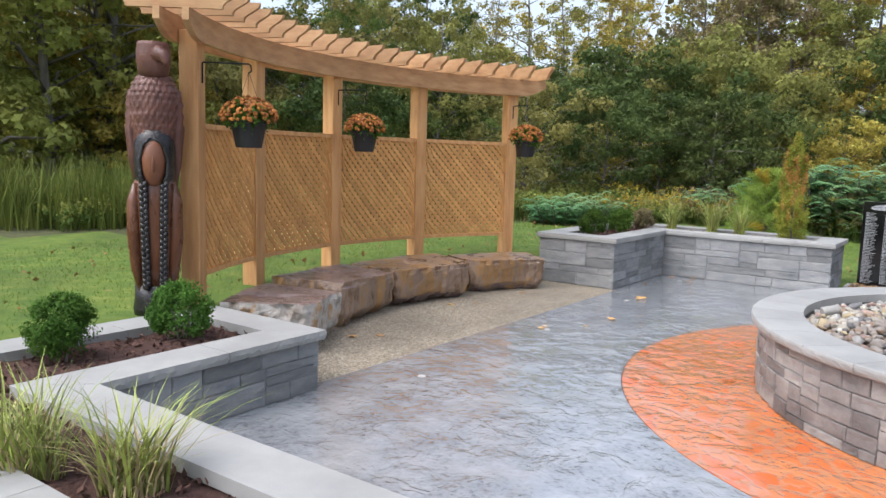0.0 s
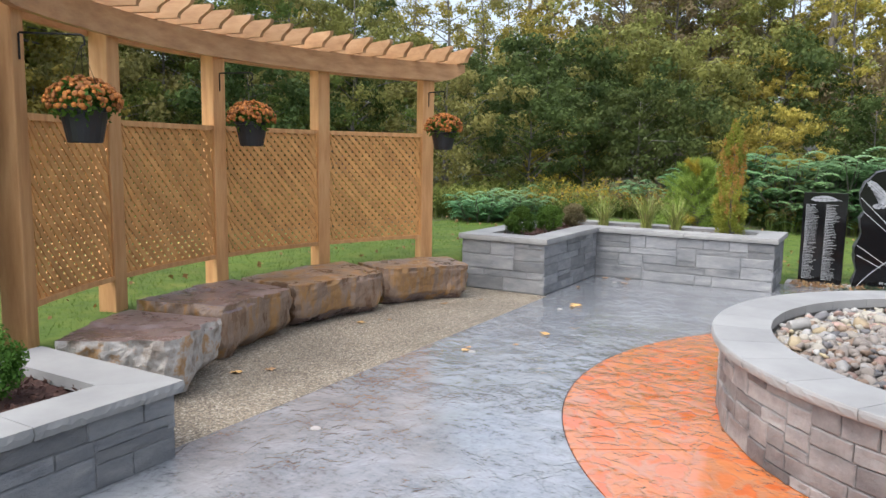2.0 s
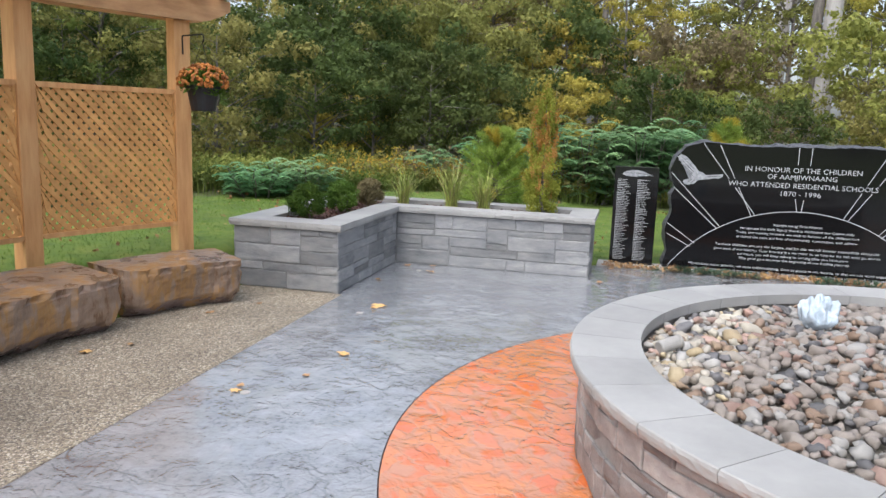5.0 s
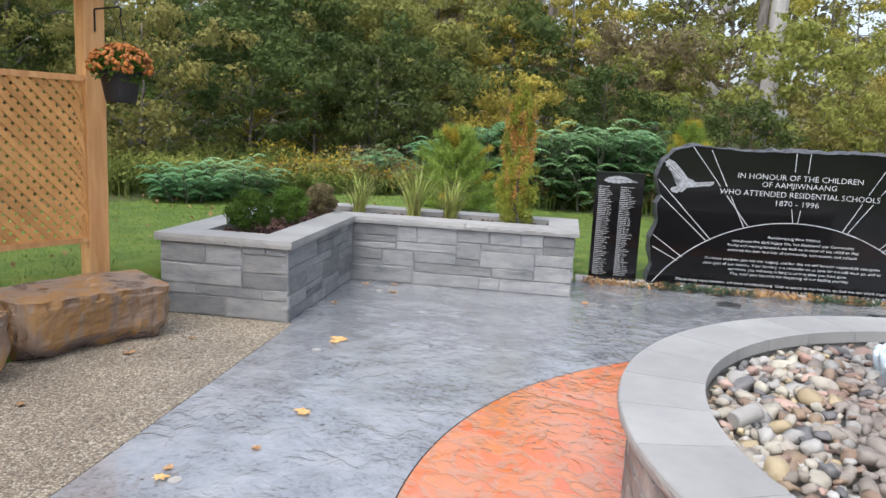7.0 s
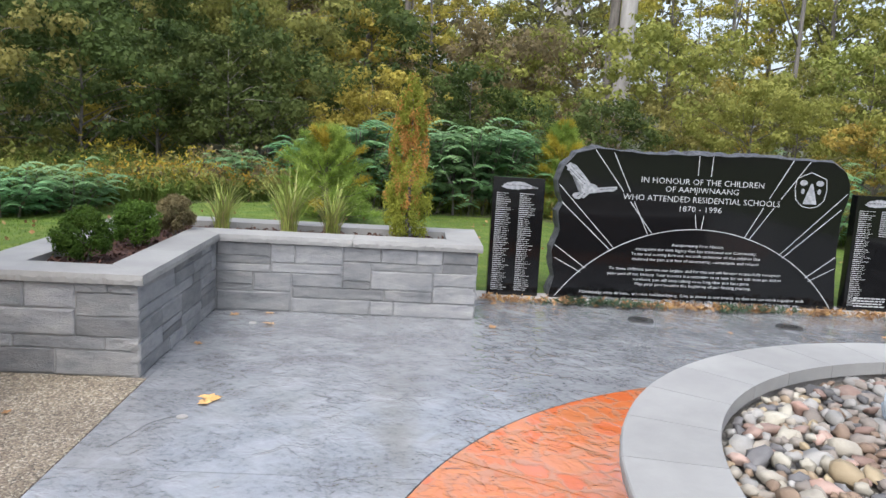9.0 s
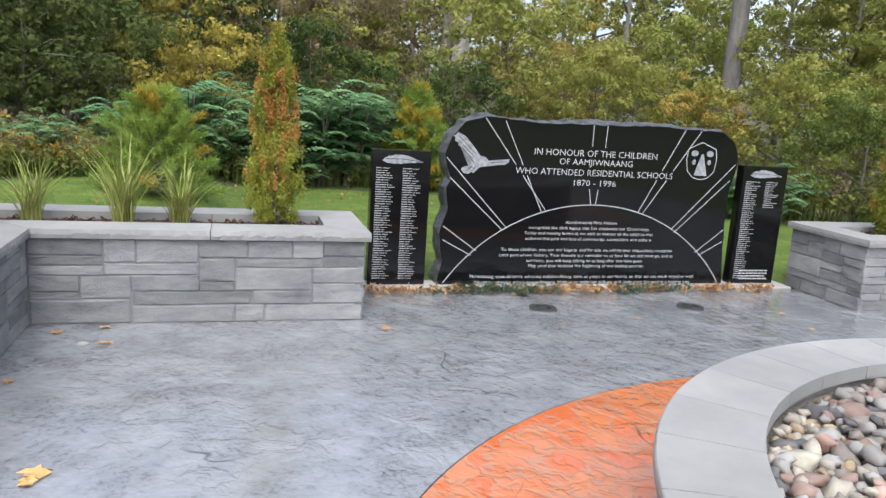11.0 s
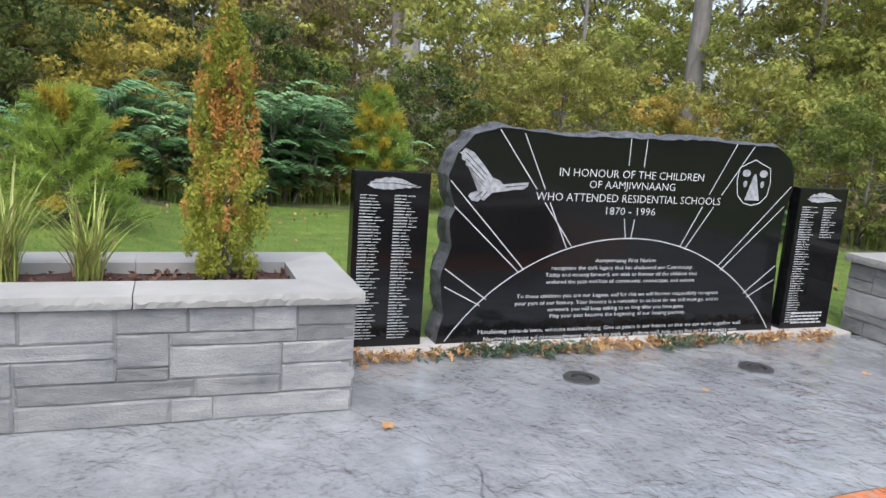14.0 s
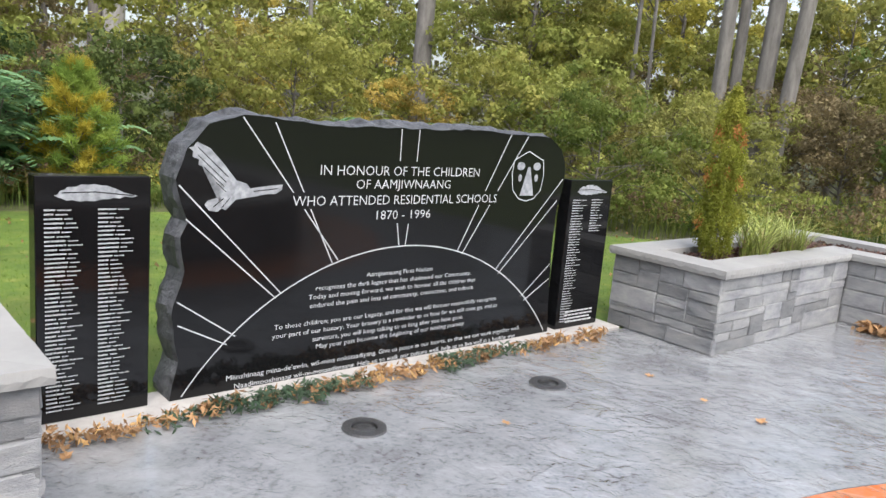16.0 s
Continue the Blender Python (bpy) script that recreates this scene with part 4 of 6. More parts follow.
def lettering(text, x0, x1, z, height, parent, name="inscription", material=None):
    """Etched words from x0 to x1 with their baseline at z."""
    cu = bpy.data.curves.new("text", "FONT")
    cu.body, cu.align_x, cu.resolution_u, cu.offset = text, "CENTER", 2, -0.009 if height > 0.04 else -0.002
    ob = new("text", cu)
    dg = bpy.context.evaluated_depsgraph_get()
    me = bpy.data.meshes.new_from_object(ob.evaluated_get(dg))
    bpy.data.objects.remove(ob)
    bpy.data.curves.remove(cu)
    co = np.array([v.co for v in me.vertices])
    lo, hi = co.min(0), co.max(0)
    sx = (x1 - x0) / (hi[0] - lo[0])
    sz = height / 0.69
    co2 = np.stack([x0 + (co[:, 0] - lo[0]) * sx, np.full(len(co), -0.0018), z + co[:, 1] * sz], 1)
    me.vertices.foreach_set("co", co2.ravel())
    me.materials.clear()
    me.materials.append(material or ETCH)
    me.name = name
    if height < 0.04:
        part(name, me, None, parent)["kind"] = "stuff"
        return
    bm = bmesh.new()
    bm.from_mesh(me)
    left = set(bm.faces)
    while left:
        todo, island = [left.pop()], []
        while todo:
            f = todo.pop()
            island.append(f)
            for e in f.edges:
                for q in e.link_faces:
                    if q in left:
                        left.discard(q)
                        todo.append(q)
        piece = bmesh.new()
        seen = {}
        for f in island:
            for v in f.verts:
                if v.index not in seen:
                    seen[v.index] = piece.verts.new(v.co)
            piece.faces.new([seen[v.index] for v in f.verts])
        part("letter", piece, ETCH, parent)
    bm.free()


for words, x0, x1, z, h in (
        ("IN HONOUR OF THE CHILDREN", -0.55, 0.565, 1.105, 0.052), ("OF AAMJIWNAANG", -0.325, 0.34, 1.033, 0.05),
        ("WHO ATTENDED RESIDENTIAL SCHOOLS", -0.703, 0.732, 0.945, 0.052), ("1870 - 1996", -0.18, 0.203, 0.862, 0.05),
        ("Aamjiwnaang First Nation", -0.22, 0.254, 0.541, 0.026),
        ("recognizes the dark legacy that has shadowed our Community.", -0.541, 0.571, 0.492, 0.026),
        ("Today and moving forward, we wish to honour all the children that", -0.582, 0.614, 0.446, 0.026),
        ("endured the pain and loss of community, connection, and culture", -0.572, 0.60, 0.399, 0.026),
        ("To these children; you are our Legacy, and for this we will forever respectfully recognize", -0.776, 0.817, 0.305, 0.026),
        ("your part of our history. Your bravery is a reminder to us how far we still must go, and as", -0.786, 0.829, 0.258, 0.026),
        ("survivors, you will keep talking to us long after you have gone.", -0.544, 0.54, 0.212, 0.026),
        ("May your past become the beginning of our healing journey.", -0.521, 0.557, 0.168, 0.026),
        ("Miinshinaag mina-de'ewin, wii-mina nokiitaadiyang. Give us peace in our hearts, so that we can work together well.", -1.028, 1.068, 0.074, 0.027),
        ("Naadimooshinaag wii-ni-mosaadimaang. Help us to walk our culture well, help us to live well in a healthy way", -0.984, 1.032, 0.025, 0.027)):
    lettering(words, x0, x1, z, h, stone)


def flat_poly(pts, y=-0.0016):
    bm = bmesh.new()
    bm.faces.new([bm.verts.new((x, y, z)) for x, z in pts])
    bmesh.ops.triangulate(bm, faces=list(bm.faces))
    for f in bm.faces:
        if f.normal.y > 0:
            f.normal_flip()
    return bm


def spiky(path_a, path_b, n, depth, seed):
    """An outline along two edges with feather-like notches."""
    g = random.Random(seed)
    out = []
    for path in (path_a, path_b):
        for i in range(n):
            f = i / (n - 1)
            k = f * (len(path) - 1)
            q = int(min(k, len(path) - 2))
            x = path[q][0] + (path[q + 1][0] - path[q][0]) * (k - q)
            z = path[q][1] + (path[q + 1][1] - path[q][1]) * (k - q)
            out.append((x + (depth * g.uniform(0.3, 1) if i % 2 else 0), z - (depth * g.uniform(0.3, 1) if i % 2 else 0)))
    return out


bird = [(-1.206, 1.25), (-1.144, 1.224), (-1.07, 1.147), (-1.01, 1.075), (-0.985, 1.068), (-0.958, 1.06), (-0.943, 1.036), (-0.899, 1.042), (-0.826, 1.05), (-0.764, 1.055), (-0.785, 1.038), (-0.768, 1.028), (-0.806, 1.02),
        (-0.80, 1.008), (-0.85, 1.008), (-0.90, 0.998), (-0.96, 0.99), (-1.01, 0.982), (-1.046, 0.957), (-1.058, 0.932), (-1.08, 0.942), (-1.10, 0.926), (-1.118, 0.94), (-1.142, 0.932), (-1.164, 0.96), (-1.15, 0.98),
        (-1.083, 0.998), (-1.085, 1.03), (-1.112, 1.04), (-1.108, 1.062), (-1.14, 1.075), (-1.136, 1.098), (-1.168, 1.11), (-1.165, 1.134), (-1.198, 1.146), (-1.195, 1.17), (-1.226, 1.182), (-1.218, 1.204), (-1.245, 1.222), (-1.224, 1.228)]
part("etched_bird", flat_poly(bird), ETCH_GREY, stone, "etched grey eagle in flight")
for p, q in (((-1.20, 1.225), (-1.05, 1.09)), ((-1.20, 1.19), (-1.06, 1.065)), ((-1.17, 1.135), (-1.07, 1.045)), ((-1.11, 1.065), (-1.06, 1.02)), ((-0.79, 1.035), (-0.92, 1.022)), ((-1.08, 0.945), (-1.04, 0.99)), ((-1.12, 0.95), (-1.07, 0.99))):
    vane = part("feather_line", flat_strip((p, q), 0.004), GRANITE, stone)
    vane.location.y = -0.0008
crest_line = [(0.86, 1.21), (0.93, 1.245), (0.99, 1.27), (1.05, 1.245), (1.13, 1.215), (1.145, 1.12), (1.13, 1.02), (1.07, 0.965), (1.0, 0.95), (0.93, 0.965), (0.87, 1.02), (0.85, 1.12), (0.86, 1.21)]
part("crest_border", flat_strip(crest_line, 0.006), ETCH, stone, "etched white crest outline")
part("crest_tipi", flat_poly([(0.935, 0.985), (1.065, 0.985), (1.012, 1.17), (0.992, 1.17)]), ETCH_GREY, stone, "etched grey tent shape")
for cx in (0.925, 1.075):
    part("crest_roundel", flat_poly([(cx + 0.036 * math.cos(t), 1.175 + 0.026 * math.sin(t)) for t in np.linspace(0, 6.283, 13)[:-1]]), ETCH_GREY, stone)
    part("crest_roundel", flat_poly([(cx + 0.017 * math.cos(t), 1.10 + 0.024 * math.sin(t)) for t in np.linspace(0, 6.283, 13)[:-1]]), ETCH_GREY, stone)


def name_panel(x0, x1, count2, lean, seed):
    """A black granite tablet with a feather and two columns of engraved lines too small to read."""
    tab = thing("name_tablet", LOC @ pose((x0 + x1) / 2, FRONT, FOOT, lean, 0, 0), "black granite tablet with engraved feather and name columns", "tablet", "name tablets beside the memorial")
    w = (x1 - x0) / 2
    part("tablet", one_box(-w, 0, 0, w, 0.10, 1.07, bevel=0.004), GRANITE, tab)
    g = random.Random(seed)
    fa = [(-0.16, 0.99), (-0.12, 1.022), (-0.03, 1.04), (0.06, 1.028), (0.115, 1.0)]
    fb = [(0.175, 0.985), (0.10, 0.982), (0.04, 0.972), (-0.05, 0.965), (-0.12, 0.972), (-0.16, 0.99)]
    part("etched_feather", flat_poly(spiky(fa, fb, 15, 0.008, seed)), ETCH_GREY, tab, "etched grey feather")
    quill = part("feather_quill", flat_strip(((-0.13, 1.0), (0.0, 1.003), (0.16, 0.986)), 0.004), GRANITE, tab)
    quill.location.y = -0.0008
    for col, (x, rows) in enumerate(((-w + 0.035, 48), (0.012, count2))):
        bm = bmesh.new()
        for r in range(rows):
            z = 0.925 - r * 0.0186
            p = x
            for word, tall in ((g.uniform(0.035, 0.085), 0.0072), (g.uniform(0.022, 0.06), 0.005)):
                stop = p + word
                while p < stop:
                    q = p + g.uniform(0.0026, 0.0048)
                    bm.faces.new([bm.verts.new(v) for v in ((p, -0.0016, z), (q, -0.0016, z), (q, -0.0016, z + tall), (p, -0.0016, z + tall))])
                    p = q + 0.0018
                p += 0.007
        part("name_column", bm, ETCH, tab, "white engraved lines")["kind"] = "stuff"
    if count2 < 40:
        bm = bmesh.new()
        for r in range(4):
            z = 0.115 - r * 0.025
            x = -0.15 + g.uniform(0, 0.02)
            while x < 0.14:
                q = min(x + g.uniform(0.02, 0.06), 0.16)
                bm.faces.new([bm.verts.new(c) for c in ((x, -0.0016, z), (q, -0.0016, z), (q, -0.0016, z + 0.012), (x, -0.0016, z + 0.012))])
                x = q + 0.008
        part("closing_lines", bm, ETCH, tab)["kind"] = "stuff"
    return tab


name_panel(-1.875, -1.41, 48, 0, 1)
name_panel(1.44, 1.90, 13, 0, 2)


def ground_light(x, y):
    ob = thing("ground_light", LOC @ pose(x, y, 0.0), "round steel light sunk in the grey paving", "light fixture", "lights before the memorial")
    part("rim", flat_ring(0.062, 0.105, 0.0, 0.012, seg=40), STEEL, ob)
    bm = bmesh.new()
    lathe(bm, [(0.062, 0.0), (0.062, 0.006), (0.03, 0.010), (0.001, 0.011)], 24)
    part("lens", bm, LENS, ob, smooth=True)


ground_light(-0.65, 4.18)
ground_light(0.60, 4.16)

# ---- pergola ----
ARC = LOC @ pose(-1.707, -0.185, 0)
RAD = 4.28
POSTS = [149.0, 166.0, 182.7, 198.9, 213.0]
TURF = 0.31
BEAM_Z = 2.23
pergola = thing("pergola", ARC, "curved new cedar pergola with lattice screens", "pergola")


def arc_m(angle, r=RAD, z=0.0):
    t = radians(angle)
    return pose(r * math.cos(t), r * math.sin(t), z, 0, 0, angle - 90)  # local x along the arc, y outwards


def curved_beam(r, z0, z1, a0, a1, thick, tail):
    bm = bmesh.new()
    n = 60
    rows = []
    for k in range(n + 1):
        a = a0 + (a1 - a0) * k / n
        end = min(k, n - k) / n * (a1 - a0) * radians(1) * r
        lift = max(0.0, 1 - end / tail) ** 1.4 * (z1 - z0) * 0.55
        t = radians(a)
        rows.append([bm.verts.new((q * math.cos(t), q * math.sin(t), z)) for q, z in ((r - thick / 2, z0 + lift), (r + thick / 2, z0 + lift), (r + thick / 2, z1), (r - thick / 2, z1))])
    for a, b in zip(rows, rows[1:]):
        for k in range(4):
            bm.faces.new((a[k], a[(k + 1) % 4], b[(k + 1) % 4], b[k]))
    bm.faces.new(rows[0]), bm.faces.new(rows[-1])
    bmesh.ops.recalc_face_normals(bm, faces=list(bm.faces))
    return bm


for a in POSTS:
    place(part("post", one_box(-0.07, -0.07, TURF - 0.1, 0.07, 0.07, BEAM_Z + 0.09, bevel=0.006), CEDAR, pergola), arc_m(a))
part("front_beam", curved_beam(RAD - 0.095, BEAM_Z, BEAM_Z + 0.185, POSTS[0] - 5.5, POSTS[-1] + 5.5, 0.045, 0.25), CEDAR_FLAT, pergola)
part("back_beam", curved_beam(RAD + 0.095, BEAM_Z, BEAM_Z + 0.185, POSTS[0] - 5.5, POSTS[-1] + 5.5, 0.045, 0.25), CEDAR_FLAT, pergola)


def rafter():
    """A board on edge with S-cut ends, across the beams."""
    bm = bmesh.new()
    half, h = 0.44, 0.135
    side = []
    for s in range(9):
        f = s / 8
        side.append((half - 0.12 * (1 - f) - 0.02 * math.sin(f * 6.283), h * f))
    prof = [(x, z) for x, z in side] + [(-x, z) for x, z in reversed(side)]
    a = [bm.verts.new((-0.019, y, z)) for y, z in prof]
    b = [bm.verts.new((0.019, y, z)) for y, z in prof]
    bm.faces.new(a), bm.faces.new(list(reversed(b)))
    for k in range(len(prof)):
        bm.faces.new((a[k], a[k - 1], b[k - 1], b[k]))
    bmesh.ops.recalc_face_normals(bm, faces=list(bm.faces))
    me = bpy.data.meshes.new("rafter")
    bm.to_mesh(me)
    bm.free()
    me.materials.append(CEDAR_FLAT)
    return me


rafter_mesh = rafter()
RAFTERS = 22
for k in range(RAFTERS):
    a = POSTS[0] - 4.4 + (POSTS[-1] - POSTS[0] + 8.8) * k / (RAFTERS - 1)
    place(part("rafter", rafter_mesh, None, pergola), arc_m(a, z=BEAM_Z + 0.187))

LAT_LOW, LAT_TOP = 0.555, 1.675
LAT_R = RAD - 0.045  # the screens lie flush with the inner faces of the posts


def lattice_panel(a0, a1):
    """A framed diamond lattice that follows the curve between two posts."""
    pan = part("lattice_panel", curved_beam(LAT_R, LAT_TOP - 0.04, LAT_TOP, a0, a1, 0.045, 1e-3), CEDAR, pergola)
    part("bottom_rail", curved_beam(LAT_R, LAT_LOW, LAT_LOW + 0.035, a0, a1, 0.04, 1e-3), CEDAR, pan)
    length = radians(a1 - a0) * LAT_R
    h = LAT_TOP - LAT_LOW - 0.04
    step, w = 0.0575, 0.036
    for layer, sign in ((-0.004, 1), (0.004, -1)):
        bm = bmesh.new()
        s = -h
        while s < length + h:
            pts = []
            for f in np.linspace(0, 1, 7):
                x = s + sign * h * (f - (0 if sign > 0 else 1)) + (0 if sign > 0 else -h)
                pts.append((x, f * h))
            quads = []
            for (x0, z0), (x1, z1) in zip(pts, pts[1:]):
                d = w / 2 * 1.414
                if max(x0, x1) + d < 0 or min(x0, x1) - d > length:
                    continue
                row = []
                for x, z in ((x0 - d, z0), (x0 + d, z0), (x1 + d, z1), (x1 - d, z1)):
                    x = min(max(x, 0), length)
                    t = radians(a0) + x / LAT_R
                    row.append((t, LAT_LOW + 0.02 + z))
                for rr in (LAT_R + layer - 0.0036, LAT_R + layer + 0.0036):
                    quads.append([bm.verts.new((rr * math.cos(t), rr * math.sin(t), z)) for t, z in row])
                f0, f1 = quads[-2], quads[-1]
                if abs(row[0][0] - row[1][0]) < 1e-6 and abs(row[2][0] - row[3][0]) < 1e-6:
                    continue
                bm.faces.new(f0), bm.faces.new(list(reversed(f1)))
                bm.faces.new((f0[0], f0[3], f1[3], f1[0])), bm.faces.new((f0[1], f0[2], f1[2], f1[1]))
            own = [v for quad in quads for v in quad]
            used_verts = [v for v in own if v.link_faces]
            bmesh.ops.delete(bm, geom=[v for v in own if not v.link_faces], context="VERTS")
            bmesh.ops.remove_doubles(bm, verts=used_verts, dist=1e-4)
            s += step * 1.414
        part("slats", bm, LATTICE, pan)["kind"] = "stuff"


EDGE = math.degrees(0.07 / RAD)
for a, b in zip(POSTS, POSTS[1:]):
    lattice_panel(a + EDGE, b - EDGE)


def hanging_basket(angle, seed):
    m = ARC @ arc_m(angle, RAD - 0.07 - 0.34, 1.53)
    ob = thing("hanging_basket", m, "black hanging pot of bronze-orange chrysanthemums on an iron bracket", "hanging plant", "baskets on the pergola posts")
    bm = bmesh.new()
    lathe(bm, [(0.088, -0.02), (0.094, -0.01), (0.126, 0.15), (0.14, 0.152), (0.14, 0.178), (0.128, 0.178), (0.118, 0.15)], 20)
    part("pot", bm, BLACK_POT, ob, smooth=False)
    bm = bmesh.new()
    top = 2.10 - 1.53
    tube(bm, [(0, 0.335, top - 0.14), (0, 0.335, top), (0, 0.33, top + 0.005), (0, 0.0, top), (0, -0.015, top - 0.01), (0, -0.02, top - 0.05), (0, -0.005, top - 0.06)], [0.006] * 7, 6)
    part("bracket", bm, IRON, ob, "black iron bracket")
    bm = bmesh.new()
    for k in range(3):
        t = k * 2.094 + 0.4
        tube(bm, [(0.125 * math.cos(t), 0.125 * math.sin(t), 0.17), (0, 0, top - 0.055)], [0.0018, 0.0018], 4)
    part("hanger_wire", bm, IRON, ob)
    g = np.random.default_rng(seed)
    v, f = leaves([(0, 0, 0.2)], [(0.175, 0.175, 0.12)], 1100, 0.04, shell=0.4, seed=seed)
    part("foliage", from_arrays("foliage", v, f), LEAF_BOX, ob, "small dark green leaves")
    bm = bmesh.new()
    for k in range(300):
        d = Vector(g.normal(size=3)).normalized()
        if d.z < -0.25:
            d.z = -d.z
        p = Vector((d.x * 0.19 * g.uniform(0.88, 1.06), d.y * 0.19 * g.uniform(0.88, 1.06), 0.20 + d.z * 0.135 * g.uniform(0.85, 1.08)))
        rot = d.to_track_quat("Z", "Y").to_matrix().to_4x4()
        rr = 0.0145 * g.uniform(0.75, 1.3)
        rings = lathe(bm, [(rr * 0.35, -0.006), (rr, 0.004), (rr * 0.75, 0.012), (rr * 0.2, 0.014)], 7, m=Matrix.Translation(p) @ rot)
    part("bloom_mass", bm, MUM, ob, "bronze-orange blooms")["kind"] = "stuff"


for k in (0, 2, 4):
    hanging_basket(POSTS[k], 40 + k)


# ---- boulder seats ----
def boulder(a0, a1, r0, r1, h, seed, label, pale=False):
    """A quarried block: flat split top, front broken into upright planes, undercut foot, ragged arrises."""
    ob = thing("boulder", ARC @ pose(0, 0, 0), label, "boulder", "boulder seats before the pergola")
    bm = bmesh.new()
    bmesh.ops.create_cube(bm, size=1)
    bmesh.ops.subdivide_edges(bm, edges=list(bm.edges), cuts=29, use_grid_fill=True)
    g = random.Random(seed)
    breaks = sorted((g.uniform(0.22, 0.38), g.uniform(0.5, 0.62), g.uniform(0.75, 0.88)))
    knots_x = [0.0, 0.05, breaks[0], breaks[0] + 0.03, breaks[1], breaks[2], 0.95, 1.0]
    d = g.uniform(0.02, 0.045)
    knots_y = [0.06, 0.0, -0.012, d * 0.6, d * 0.3, g.uniform(-0.02, 0.015), 0.012, 0.07]
    skew0, skew1 = g.uniform(-0.03, 0.03), g.uniform(-0.03, 0.03)
    tip = g.uniform(-0.012, 0.02)
    off = Vector((seed * 3.7, seed * 1.3, 0))
    crack = g.uniform(0.35, 0.6)
    for v in bm.verts:
        fx, fy, fz = v.co.x + 0.5, v.co.y + 0.5, v.co.z + 0.5
        w = Vector((fx * 3.0, fy * 2.0, fz * 1.1)) + off
        n1, n2, n3 = noise.noise(w * 1.4), noise.noise(w * 4.5), noise.noise(w * 13)
        front, end = max(0.0, 1 - 2.2 * fy), abs(2 * fx - 1) ** 6
        plane = float(np.interp(fx, knots_x, knots_y))
        foot = max(0.0, 0.30 - fz) ** 1.5 * (0.55 + 0.5 * n1)
        lip = 0.03 * max(0.0, n2 + 0.15) * (fz > 0.9)
        r = r0 + (r1 - r0) * fy + front * (plane + 0.016 * n1 + 0.010 * n2 + 0.005 * n3 + lip + foot - 0.02 * fz)
        r -= (1 - front) * fy * (0.02 * n1 + 0.05 * max(0, 2 * fy - 1.5))
        lean = (skew0 if fx < 0.5 else skew1) * (fz - 0.4)
        along = (fx - 0.5) * (1 - 0.07 * max(0.0, 0.35 - fz) / 0.35) + 0.5
        a = a0 + (a1 - a0) * along + math.degrees(end * (0.028 * n2 + 0.008 * n3 + lean) / r0)
        top = max(0.0, fz - 0.72) / 0.28
        z = fz * h * (1 + 0.04 * (noise.noise(Vector((fx * 2, fy, 0)) + off))) + top * (0.006 * n2 + 0.003 * n3 + tip * (2 * fx - 1) + 0.02 * fy)
        z -= top * (0.012 * (1 if fx > crack + 0.08 * n1 and fy > 0.35 else 0) + 0.014 * max(0.0, 1 - abs(fx - crack - 0.12 * n1) * 36) * (fy < 0.75))
        t = radians(a)
        v.co = Vector((r * math.cos(t), r * math.sin(t), max(z, -0.01)))
    bmesh.ops.recalc_face_normals(bm, faces=list(bm.faces))
    for f in bm.faces:
        f.normal_update()
        f.material_index = 1 if f.normal.z > 0.62 else 0
    part("boulder_block", bm, [BOULDER_PALE if pale else BOULDER, BOULDER_TOP], ob)
    return ob


boulder(146.3, 161.6, 3.58, 4.10, 0.355, 1, "wet brown sandstone boulder with rust-stained face")
boulder(163.9, 180.9, 3.46, 4.14, 0.37, 2, "wet brown sandstone boulder with split grey face")
boulder(182.9, 198.6, 3.44, 4.15, 0.38, 3, "wet brown sandstone boulder with cracked flat top")
boulder(200.6, 213.4, 3.40, 4.10, 0.365, 4, "sandstone boulder with pale broken end", pale=True)


